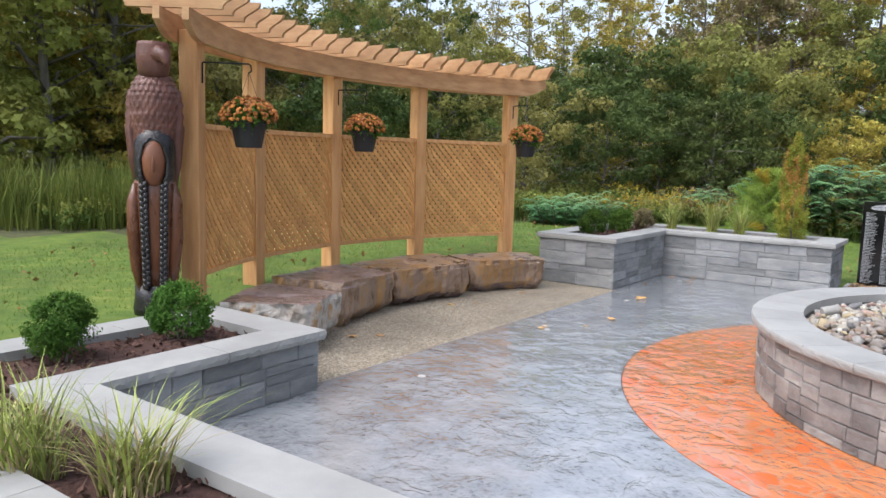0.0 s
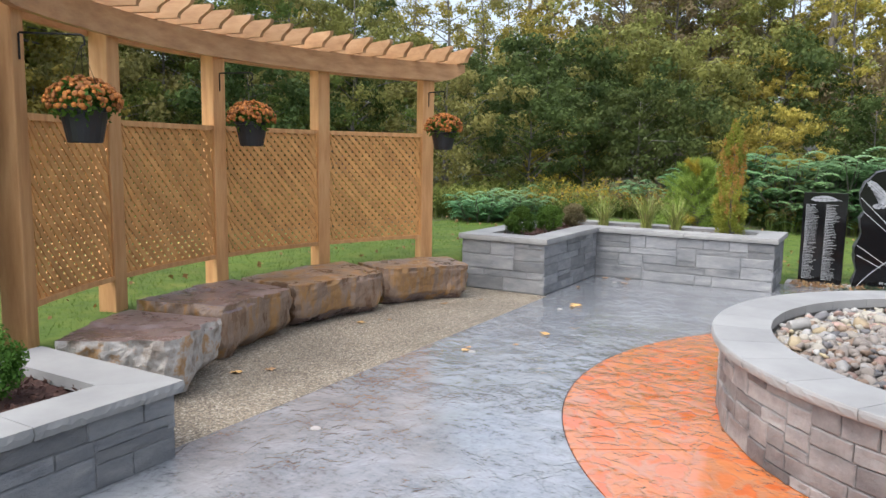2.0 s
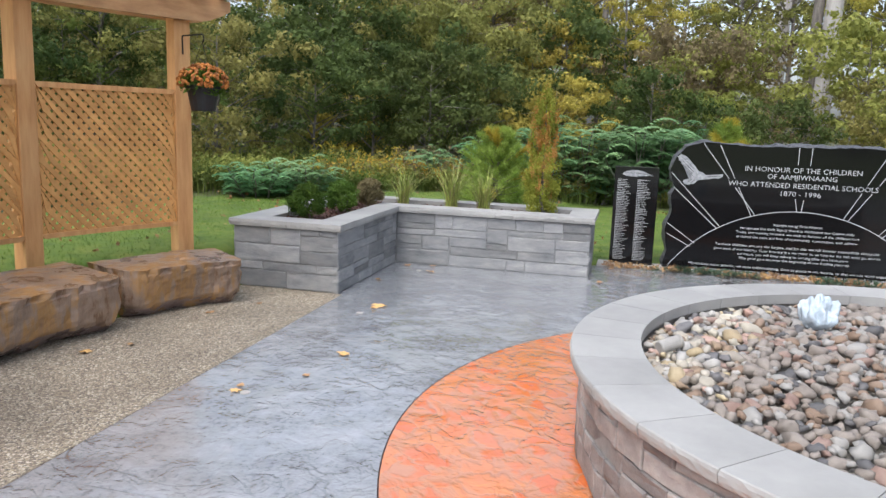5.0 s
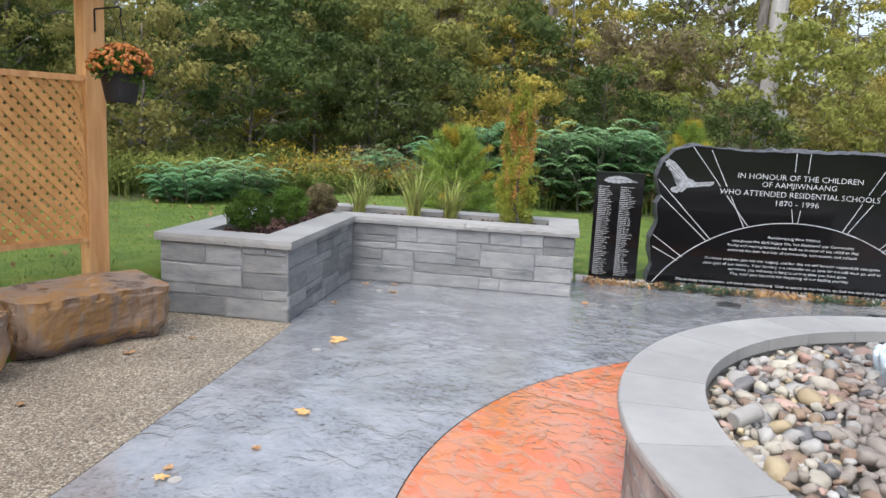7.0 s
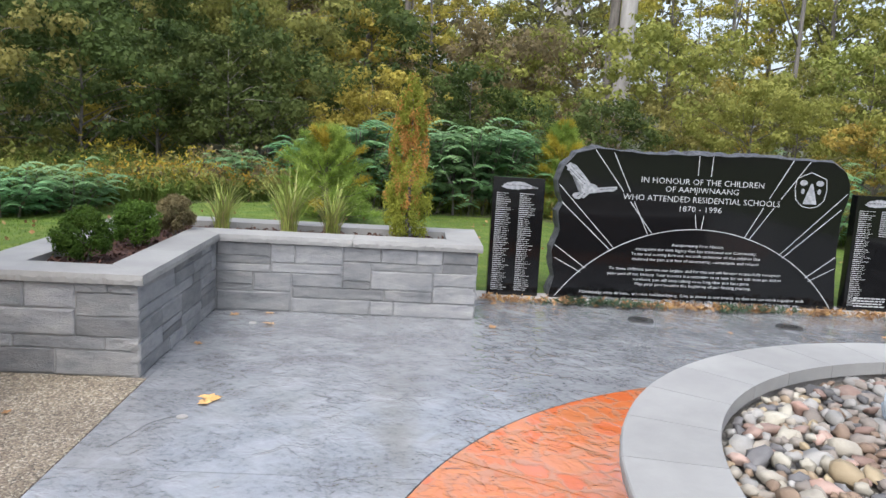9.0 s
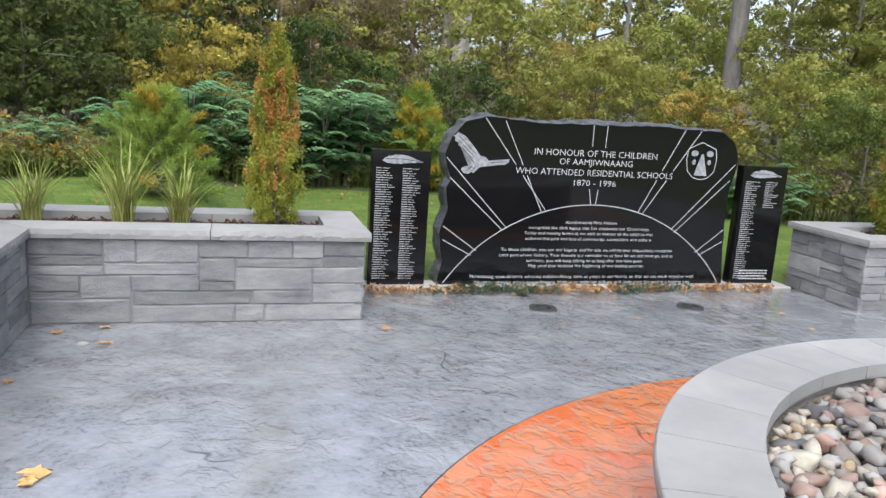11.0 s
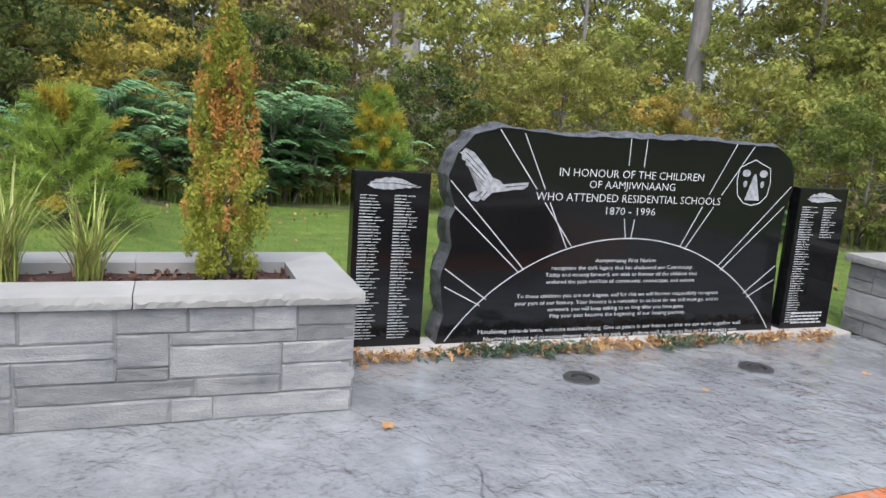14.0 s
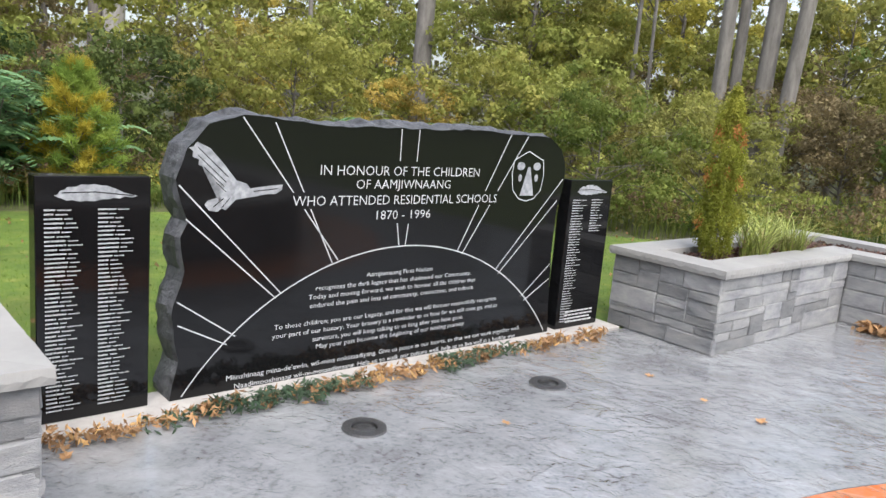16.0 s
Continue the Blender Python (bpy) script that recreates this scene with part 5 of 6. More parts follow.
# ---- carved pole: one plain mesh ----
def carved_pole():
    bm = bmesh.new()
    black, wood, red, warm = 1, 2, 3, 4
    lathe(bm, [(0.33, 0.0), (0.335, 0.06), (0.32, 0.085), (0.05, 0.09)], 32, mats=[black] * 4)
    # figure: flared dark foot, long body, sloping shoulders
    lathe(bm, [(0.20, 0.08), (0.21, 0.14), (0.195, 0.22), (0.19, 0.32)], 32, 0.9, mats=[black] * 4)
    lathe(bm, [(0.188, 0.30), (0.20, 0.45), (0.21, 0.70), (0.212, 0.90), (0.205, 1.02), (0.18, 1.10), (0.13, 1.16)], 32, 0.85, mats=[wood] * 7)
    # plain oval under a dark hood, with hair parted to both sides
    lathe(bm, [(0.02, 1.06), (0.062, 1.085), (0.092, 1.16), (0.103, 1.26), (0.092, 1.35), (0.03, 1.40)], 24, 0.7, m=Matrix.Translation((0, -0.142, 0)), mats=[warm] * 6)
    lathe(bm, [(0.012, 1.17), (0.017, 1.20), (0.010, 1.27), (0.004, 1.30)], 8, 1.6, m=Matrix.Translation((0, -0.206, 0)), mats=[warm] * 4)
    lathe(bm, [(0.15, 1.02), (0.172, 1.12), (0.18, 1.26), (0.176, 1.38), (0.145, 1.47), (0.02, 1.52)], 28, 0.92, m=Matrix.Translation((0, -0.01, 0)), mats=[black] * 6)
    for s in (-1, 1):
        tube(bm, [(s * 0.012, -0.19, 1.42), (s * 0.08, -0.185, 1.37), (s * 0.122, -0.15, 1.26), (s * 0.115, -0.155, 1.14), (s * 0.085, -0.175, 1.06)], [0.008, 0.016, 0.022, 0.024, 0.026], 9)
    # bird above: scaled body, square shoulders, flat-topped head with a hooked bill
    lathe(bm, [(0.17, 1.30), (0.19, 1.42), (0.205, 1.56), (0.205, 1.72), (0.19, 1.80), (0.15, 1.86), (0.118, 1.89)], 32, 0.92, m=Matrix.Translation((0, 0.04, 0)), mats=[red] * 7)
    lathe(bm, [(0.11, 1.86), (0.135, 1.91), (0.148, 1.98), (0.148, 2.05), (0.14, 2.085), (0.138, 2.11), (0.01, 2.112)], 26, 1.0, m=Matrix.Translation((0.0, 0.0, 0)), mats=[red] * 7)
    tube(bm, [(0.02, -0.09, 2.02), (0.07, -0.145, 2.02), (0.105, -0.185, 2.0), (0.12, -0.20, 1.955), (0.117, -0.195, 1.925)], [0.07, 0.06, 0.045, 0.028, 0.006], 10)
    for s in (-1, 1):
        # folded wings beside the bird, reaching down behind the hood
        tube(bm, [(s * 0.12, 0.05, 1.84), (s * 0.17, 0.04, 1.74), (s * 0.185, 0.03, 1.5), (s * 0.18, 0.04, 1.25), (s * 0.16, 0.06, 1.0)], [0.02, 0.055, 0.06, 0.05, 0.01], 12)
        # plaits: pairs of strands laid over one another
        for k in range(19):
            z = 1.07 - k * 0.041
            for q in (-1, 1):
                lathe(bm, [(0.006, -0.034), (0.022, -0.014), (0.024, 0.008), (0.008, 0.03)], 8, m=Matrix.Translation((s * (0.088 - 0.001 * k) + q * 0.014, -0.182 - 0.010 * math.sin(k * 0.17), z + q * 0.010)) @ pose(0, 0, 0, 0, q * 32, 0), mats=[black] * 4)
        # sleeves
        tube(bm, [(s * 0.155, -0.07, 1.08), (s * 0.178, -0.085, 0.95), (s * 0.178, -0.095, 0.7), (s * 0.155, -0.10, 0.45), (s * 0.12, -0.09, 0.24)], [0.035, 0.06, 0.066, 0.056, 0.02], 12)
    bmesh.ops.recalc_face_normals(bm, faces=list(bm.faces))
    for f in bm.faces:
        c = f.calc_center_median()
        if f.material_index == 0:
            f.material_index = (black if c.z < 1.5 and c.y < -0.02 and abs(c.x) < 0.16 and 1.04 < c.z else red) if c.z > 1.05 else wood
    # overlapping feather scales cut into the bird's breast
    bmesh.ops.subdivide_edges(bm, edges=[e for e in bm.edges if all(1.4 < v.co.z < 1.88 for v in e.verts)], cuts=8, use_grid_fill=True)
    for v in bm.verts:
        if 1.40 < v.co.z < 1.88:
            t = math.atan2(v.co.x, -v.co.y)
            row = math.floor(v.co.z / 0.045)
            f = (v.co.z / 0.045) % 1
            s = abs(math.sin(t * 9 + (row % 2) * 1.57))
            k = 1 + 0.10 * (1 - f) * s
            v.co.x *= k
            v.co.y *= k
    return bm


pole = part("carved_pole", carved_pole(), [CARVED, CARVED_BLACK, CARVED, CARVED_RED, CARVED_FACE], smooth=True)
pole.matrix_world = LOC @ pose(-5.30, -2.82, 0.245, 0, 0, 52) @ Matrix.Diagonal((0.76, 0.76, 0.925, 1))
tagged(pole, "dark varnished carved wooden pole with bird on a black base", "statue")

# ---- plants in the planters ----
def round_shrub(u, v, z, r, seed, label="small round clipped green shrub", material=None, squash=0.95, group="round shrubs"):
    ob = thing("shrub", LOC @ pose(u, v, z), label, "shrub", group)
    g = np.random.default_rng(seed)
    c, rad = [(0, 0, r * squash * 0.95)], [(r * 0.86, r * 0.86, r * squash * 0.86)]
    for k in range(34):
        d = g.normal(size=3)
        d /= np.linalg.norm(d)
        if d[2] < -0.6:
            d[2] *= -1
        c.append((d[0] * r * 0.78, d[1] * r * 0.78, r * squash * (0.95 + 0.8 * d[2])))
        rad.append((r * 0.26,) * 3)
    v1, f1 = leaves(c, rad, 8500, 0.022, flat=0.9, shell=0.35, seed=seed, aspect=0.45)
    v1[:, 2] = np.maximum(v1[:, 2], 0.0)
    part("foliage", from_arrays("foliage", v1, f1), material or LEAF_BOX, ob)
    bm = bmesh.new()
    for k in range(4):
        t = k * 1.57 + 0.3
        tube(bm, [(0.01 * math.cos(t), 0.01 * math.sin(t), -0.04), (r * 0.4 * math.cos(t), r * 0.4 * math.sin(t), r)], [0.008, 0.004], 5)
    part("branchwork", bm, BARK, ob)["kind"] = "stuff"
    return ob


def grass_tuft(u, v, z, h, n, seed, lean=0.5, width=0.0045, dry=0.3, spread=0.06, label="arching green and straw ornamental grass"):
    ob = thing("ornamental_grass", LOC @ pose(u, v, z), label, "grass", "ornamental grass tufts")
    g = np.random.default_rng(seed)
    for name, mt, share, hh in (("green_blades", REED, 1 - dry, 1.0), ("dry_blades", REED_DRY, dry, 0.75)):
        m = int(n * share)
        r = spread * np.sqrt(g.random(m))
        t = g.random(m) * 6.283
        pts = np.stack([r * np.cos(t), r * np.sin(t), np.full(m, -0.02)], 1)
        vv, ff = blades(pts, h * hh * (0.55 + 0.5 * g.random(m)), lean, width, seed + (0 if mt is REED else 99), 4)
        part(name, from_arrays(name, vv, ff), mt, ob)
    return ob


def column_cedar(u, v, z, h, r, seed, copper, label):
    """A narrow columnar cedar, browned in part."""
    ob = thing("columnar_cedar", LOC @ pose(u, v, z), label, "conifer")
    g = np.random.default_rng(seed)
    bm = bmesh.new()
    tube(bm, [(0, 0, -0.05), (0.01, 0, h * 0.5), (0, 0.01, h * 0.95)], [0.022, 0.014, 0.004], 6)
    part("trunk", bm, BARK, ob)
    green, brown = ([], []), ([], [])
    for k in range(330):
        f = g.random() ** 1.05
        rr = r * (0.6 + 0.4 * min(1, f * 5)) * (1 - 0.62 * f) * min(1, (1 - f) * 6 + 0.12) * g.uniform(0.3, 1.0)
        t = g.random() * 6.283
        p = (rr * math.cos(t), rr * math.sin(t), 0.06 + f * (h - 0.08))
        which = brown if g.random() < copper * (1.7 - abs(f - 0.55) * 3.2) else green
        which[0].append(p)
        which[1].append((0.035, 0.035, 0.075))
    for name, mt, (c, rad), n in (("green_sprays", LEAF_CEDAR, green, 21000), ("copper_sprays", LEAF_COPPER, brown, 21000)):
        if c:
            vv, ff = leaves(c, rad, int(n * len(c) / 330) + 50, 0.023, flat=0.5, shell=0.2, droop=-0.8, seed=seed + len(name), aspect=0.5)
            part(name, from_arrays(name, vv, ff), mt, ob)
    return ob


round_shrub(-4.62, 2.88, bed_wb, 0.19, 1)
round_shrub(-4.52, 3.52, bed_wb, 0.18, 2)
round_shrub(-4.42, 4.08, bed_wb, 0.155, 3, "small shrub with browned dull red tips", LEAF_RUSSET, 1.1)
round_shrub(-4.60, -3.86, bed_wf, 0.20, 4)
round_shrub(-4.52, -3.17, bed_wf, 0.20, 5)
for k, (u, h) in enumerate(((-4.15, 0.6), (-3.6, 0.72), (-3.24, 0.58))):
    grass_tuft(u, 4.45, bed_wb, h, 120, 60 + k, lean=0.5, dry=0.2, width=0.005)
grass_tuft(-3.25, -4.68, bed_wf, 0.5, 200, 70, lean=0.55, dry=0.4, spread=0.11)
grass_tuft(-2.86, -4.52, bed_wf, 0.5, 200, 71, lean=0.6, dry=0.4, spread=0.11)
grass_tuft(-3.62, -4.6, bed_wf, 0.4, 60, 72, lean=0.8, dry=0.4)
column_cedar(-2.62, 4.45, bed_wb, 1.35, 0.25, 9, 0.30, "narrow columnar cedar, green with coppery browned patches")
column_cedar(2.72, 4.45, bed_eb, 1.27, 0.21, 10, 0.03, "narrow columnar green cedar in the planter")
for k, (u, v, h) in enumerate(((3.05, 4.30, 0.52), (3.35, 4.42, 0.5), (3.65, 4.28, 0.5), (3.85, 4.5, 0.42))):
    grass_tuft(u, v, bed_eb, h, 170, 80 + k, lean=0.75, dry=0.15, spread=0.1, label="arching green ornamental grass clump")

# ---- garland and litter before the memorial ----
garland = thing("leaf_garland", LOC @ pose(0, 4.64, 0.0), "garland of dried leaves and green sprays along the plinth", "garland")
g = np.random.default_rng(5)
for name, mt, n, zones in (("dry_leaves", DEAD_LEAF, 1700, ((-1.9, 1.75),)), ("straw_leaves", YELLOW_LEAF, 260, ((-1.8, -1.4), (-0.35, 0.25), (0.9, 1.7))), ("green_sprays", GARLAND_GREEN, 1500, ((-1.5, -0.35), (0.2, 0.95), (-1.2, -0.5)))):
    c = []
    for k in range(160):
        a, b = zones[g.integers(len(zones))]
        c.append((g.uniform(a, b), 0.045 * g.normal(), 0.025 + 0.03 * g.random()))
    v, f = leaves(c, np.full((160, 3), (0.05, 0.035, 0.03)), n, 0.045, shell=0.1, seed=n, aspect=0.3)
    v[:, 2] = np.maximum(v[:, 2], 0.004)
    part(name, from_arrays(name, v, f), mt, garland)


def fallen_leaf(u, v, size, seed, material, label):
    g = random.Random(seed)
    bm = bmesh.new()
    mid = bm.verts.new((0, 0, 0.004))
    ring = []
    for k in range(14):
        t = k / 14 * 6.283
        r = size * (1.0 if k % 2 else 0.62) * g.uniform(0.8, 1.15)
        ring.append(bm.verts.new((r * math.cos(t), 0.75 * r * math.sin(t), 0.004 + size * g.uniform(0.0, 0.28))))
    for k in range(14):
        bm.faces.new((mid, ring[k], ring[(k + 1) % 14]))
    ob = part("fallen_leaf", bm, material)
    ob.matrix_world = LOC @ pose(u, v, 0.001, 0, 0, g.uniform(0, 360))
    tagged(ob, label, "leaf", "fallen leaves on the paving")


def to_court(x, y):
    p = LOC.inverted() @ Vector((x, y, 0))
    return p.x, p.y


for k, (x, y, s, yel) in enumerate(((1.62, 7.04, 0.055, 1), (2.21, 8.21, 0.07, 1), (2.16, 8.16, 0.05, 1), (4.57, 8.61, 0.05, 0), (6.81, 6.32, 0.045, 0), (0.93, 6.64, 0.03, 0), (0.89, 6.56, 0.04, 1),
                                    (1.31, 6.71, 0.035, 0), (7.29, 6.89, 0.04, 0), (3.0, 9.8, 0.05, 0), (3.25, 9.72, 0.04, 0), (3.12, 9.45, 0.05, 0), (2.5, 9.2, 0.04, 0), (7.0, 6.6, 0.03, 0), (-0.5, 6.1, 0.05, 0), (-0.72, 6.05, 0.05, 1),
                                    (0.35, 7.6, 0.035, 0), (0.9, 8.3, 0.04, 0), (1.3, 8.5, 0.035, 0), (0.1, 7.5, 0.05, 1), (6.2, 7.6, 0.03, 0), (5.1, 9.2, 0.04, 0))):
    u, v = to_court(x, y)
    fallen_leaf(u, v, s, k, YELLOW_LEAF if yel else DEAD_LEAF, "yellow fallen leaf on the paving" if yel else "brown fallen leaf on the paving")
pile = thing("leaf_pile", LOC @ pose(3.98, 3.7, 0.0), "heap of brown fallen leaves against the planter wall", "leaves", kind="stuff")
v, f = leaves([(0, -0.1 * k, 0.03) for k in range(12)], np.full((12, 3), (0.12, 0.1, 0.06)), 700, 0.075, shell=0.1, seed=3, aspect=0.6)
v[:, 2] = np.maximum(v[:, 2], 0.004)
v[:, 0] = np.minimum(v[:, 0], 0.03)
part("leaf_heap", from_arrays("leaf_heap", v, f), DEAD_LEAF, pile)

# small fittings
for k, (x, y) in enumerate(((-0.12, 5.0), (0.94, 6.53), (2.0, 8.04), (3.03, 9.53))):
    u, v = to_court(x, y)
    bm = bmesh.new()
    lathe(bm, [(0.028, 0.0), (0.028, 0.004), (0.022, 0.007), (0.002, 0.008)], 20)
    cap = part("drain_cap", bm, PEBBLE_PALE, smooth=False)
    cap.matrix_world = LOC @ pose(u, v, 0.0)
    tagged(cap, "small round white plastic cap in the paving", "drain cap", "caps in the paving")
spot_light = thing("spotlight", LOC @ pose(-1.46, 0.08, 0.475, 0, 78, 35), "small grey cylinder spotlight lying on the pebbles", "light fixture")
bm = bmesh.new()
lathe(bm, [(0.03, -0.06), (0.034, -0.055), (0.034, 0.05), (0.037, 0.052), (0.037, 0.062), (0.03, 0.064)], 20)
part("housing", bm, PEBBLE_PALE, spot_light)
bm = bmesh.new()
lathe(bm, [(0.029, 0.0645), (0.024, 0.068), (0.002, 0.069)], 20)
part("lens", bm, LENS, spot_light)

# lawn blades and leaves on the lawn
n = 70000
g = np.random.default_rng(12)
uu = np.concatenate([g.uniform(-9.5, -5.4, n // 2), g.uniform(-7, 6, n // 2)])
vv = np.concatenate([g.uniform(-4, 9, n // 2), g.uniform(5.0, 11, n // 2)])
hh = ground_height(uu, vv)
t = g.random(n) * 6.283
hgt = 0.012 + 0.02 * g.random(n)
w = 0.0035
lean = g.normal(size=(n, 2)) * 0.01
V = np.stack([np.stack([uu - w * np.cos(t), vv - w * np.sin(t), hh - 0.004], 1), np.stack([uu + w * np.cos(t), vv + w * np.sin(t), hh - 0.004], 1),
              np.stack([uu + lean[:, 0], vv + lean[:, 1], hh + hgt], 1)], 1).reshape(-1, 3)
turf = part("grass_blades", from_arrays("grass_blades", V, np.arange(3 * n).reshape(n, 3)), BLADE)
turf.matrix_world = LOC
tagged(turf, "short green blades of the mown lawn", "grass", kind="stuff")
m = 800
uu = np.concatenate([g.uniform(-9, -5.6, m // 2), g.uniform(-6, 6, m // 2)])
vv = np.concatenate([g.uniform(-4, 8, m // 2), g.uniform(5.3, 10, m // 2)])
c = np.stack([uu, vv, ground_height(uu, vv) + 0.05], 1)
lv, lf = leaves(c, np.full(m, 0.02), m, 0.042, flat=0.1, seed=8, aspect=0.75)
litter = part("lawn_leaves", from_arrays("lawn_leaves", lv, lf), DEAD_LEAF)
litter.matrix_world = LOC
tagged(litter, "brown fallen leaves lying on the lawn", "leaves", kind="stuff")


# ---- wood round the lawn ----
def ground_at(x, y):
    u, v = to_court(x, y)
    return float(ground_height(np.array(u), np.array(v)))


def limb_tree(name, h, spread, leaf_mat, n_leaf, leaf, seed, crown_from=0.3, trunk_r=0.12, density=26, label="", category="tree", lean=0.0, bark=None):
    """A tree with tapered trunk, forking limbs and clumps of leaves round the limb ends."""
    g = np.random.default_rng(seed)
    ob = thing(name, pose(0, 0, 0), label, category)
    bm = bmesh.new()
    pts = [(0, 0, -0.15)]
    x = y = 0.0
    for k in range(1, 8):
        x += g.normal() * 0.035 * h / 7 + lean * h / 7
        y += g.normal() * 0.035 * h / 7
        pts.append((x, y, h * 0.92 * k / 7))
    tube(bm, pts, [trunk_r * (1.25 if k == 0 else 1 - 0.85 * k / 7) for k in range(8)], 8)
    c, rad = [], []
    for k in range(density):
        f = crown_from + (1 - crown_from) * (k + g.random()) / density
        i = min(int(f * 7), 6)
        p0 = np.array(pts[i]) + (np.array(pts[i + 1]) - np.array(pts[i])) * (f * 7 - i)
        t = k * 2.4 + g.normal() * 0.5
        reach = spread * (0.35 + 0.75 * math.sin(math.pi * min(1, (f - crown_from) / (1 - crown_from) * 0.85 + 0.12))) * g.uniform(0.6, 1.1)
        rise = g.uniform(0.05, 0.6) * reach
        p2 = p0 + np.array([math.cos(t) * reach, math.sin(t) * reach, rise])
        p1 = p0 + (p2 - p0) * 0.5 + np.array([0, 0, 0.12 * reach]) + g.normal(size=3) * 0.06 * reach
        r0 = trunk_r * (1 - 0.85 * f) * 0.55
        tube(bm, [p0, p1, p2], [r0, r0 * 0.6, r0 * 0.15], 5)
        for q, s in ((p2, 1.0), (p1 + g.normal(size=3) * 0.15 * reach, 0.8), (p2 + g.normal(size=3) * 0.3 * reach, 0.75), (p1 + (p2 - p1) * 0.5 + g.normal(size=3) * 0.2 * reach, 0.7)):
            c.append(q)
            k2 = spread * 0.17 * s * g.uniform(0.55, 1.3)
            rad.append((k2 * 1.2, k2 * 1.2, k2 * 0.75))
    part("trunk", bm, bark or BARK, ob, smooth=True)
    c, rad = np.array(c), np.array(rad)
    c[:, 2] = np.maximum(c[:, 2], rad[:, 2] * 0.6)
    vv, ff = leaves(c, rad, int(n_leaf * 1.5), leaf * 0.80, flat=1.3, shell=0.3, droop=0.3, seed=seed, aspect=0.95, scatter=0.42, corners=3)
    vv[:, 2] = np.maximum(vv[:, 2], 0.02)
    part("crown", from_arrays("crown", vv, ff), leaf_mat, ob)
    return ob


def frond_bush(h, spread, n_stems, leaf_mat, seed, label, leaflet=0.12):
    """Stems with long feathered fronds, as sumac has."""
    g = np.random.default_rng(seed)
    ob = thing("sumac_bush", pose(0, 0, 0), label, "shrub", "sumac bushes")
    bm = bmesh.new()
    V, F = [], []
    for s in range(n_stems):
        r, t = spread * math.sqrt(g.random()), g.random() * 6.283
        b = np.array([r * 0.5 * math.cos(t), r * 0.5 * math.sin(t), -0.05])
        top = np.array([r * math.cos(t), r * math.sin(t), h * g.uniform(0.55, 0.9) * (1 - 0.3 * r / spread)])
        tube(bm, [b, (b + top) / 2 + g.normal(size=3) * 0.05, top], [0.02, 0.014, 0.006], 5)
        for k in range(11):
            a = k * 2.4 + g.normal() * 0.3
            base = b + (top - b) * (0.12 + 0.88 * (k + 1) / 11)
            out = np.array([math.cos(a), math.sin(a), 0])
            L = g.uniform(0.28, 0.46) * min(1, h / 1.2)
            side = np.array([-out[1], out[0], 0])
            for j in range(9):
                f = (j + 1) / 9
                p = base + out * L * f + np.array([0, 0, L * (1.0 * f - 0.85 * f * f)])
                for sg in (-1, 1):
                    d = side * sg * 0.9 + out * 0.45 + np.array([0, 0, -0.25])
                    d /= np.linalg.norm(d)
                    ll = leaflet * (1.05 - 0.6 * abs(f - 0.45)) * g.uniform(0.8, 1.1)
                    wd = out * ll * 0.24
                    o = len(V)
                    V.extend((p, p + d * ll * 0.5 + wd, p + d * ll, p + d * ll * 0.5 - wd))
                    F.append((o, o + 1, o + 2, o + 3))
    part("branchwork", bm, BARK, ob)["kind"] = "stuff"
    part("fronds", from_arrays("fronds", np.array(V), F), leaf_mat, ob)["kind"] = "stuff"
    return ob


def weed_patch(n, h, w, d, mats, seed, label):
    """A rough stand of tall weeds and goldenrod."""
    g = np.random.default_rng(seed)
    ob = thing("weeds", pose(0, 0, 0), label, "weeds", kind="stuff")
    pts = np.stack([g.uniform(-w, w, n), g.uniform(-d, d, n), np.full(n, -0.03)], 1)
    vv, ff = blades(pts, h * (0.5 + 0.6 * g.random(n)), 0.25, 0.008, seed, 3)
    part("stalks", from_arrays("stalks", vv, ff), LEAF_GREEN, ob)
    for k, (mt, share, size, up) in enumerate(mats):
        m = int(n * share)
        c = pts[g.choice(n, max(m, 4))] + np.array([0, 0, 1]) * (h * up * (0.55 + 0.5 * g.random((max(m, 4), 1))))
        v2, f2 = leaves(c, np.full((len(c), 3), (0.09, 0.09, 0.12)), len(c) * 5, size * 1.35, shell=0.1, seed=seed + k, aspect=0.4)
        part("tops", from_arrays("tops", v2, f2), mt, ob)
    return ob


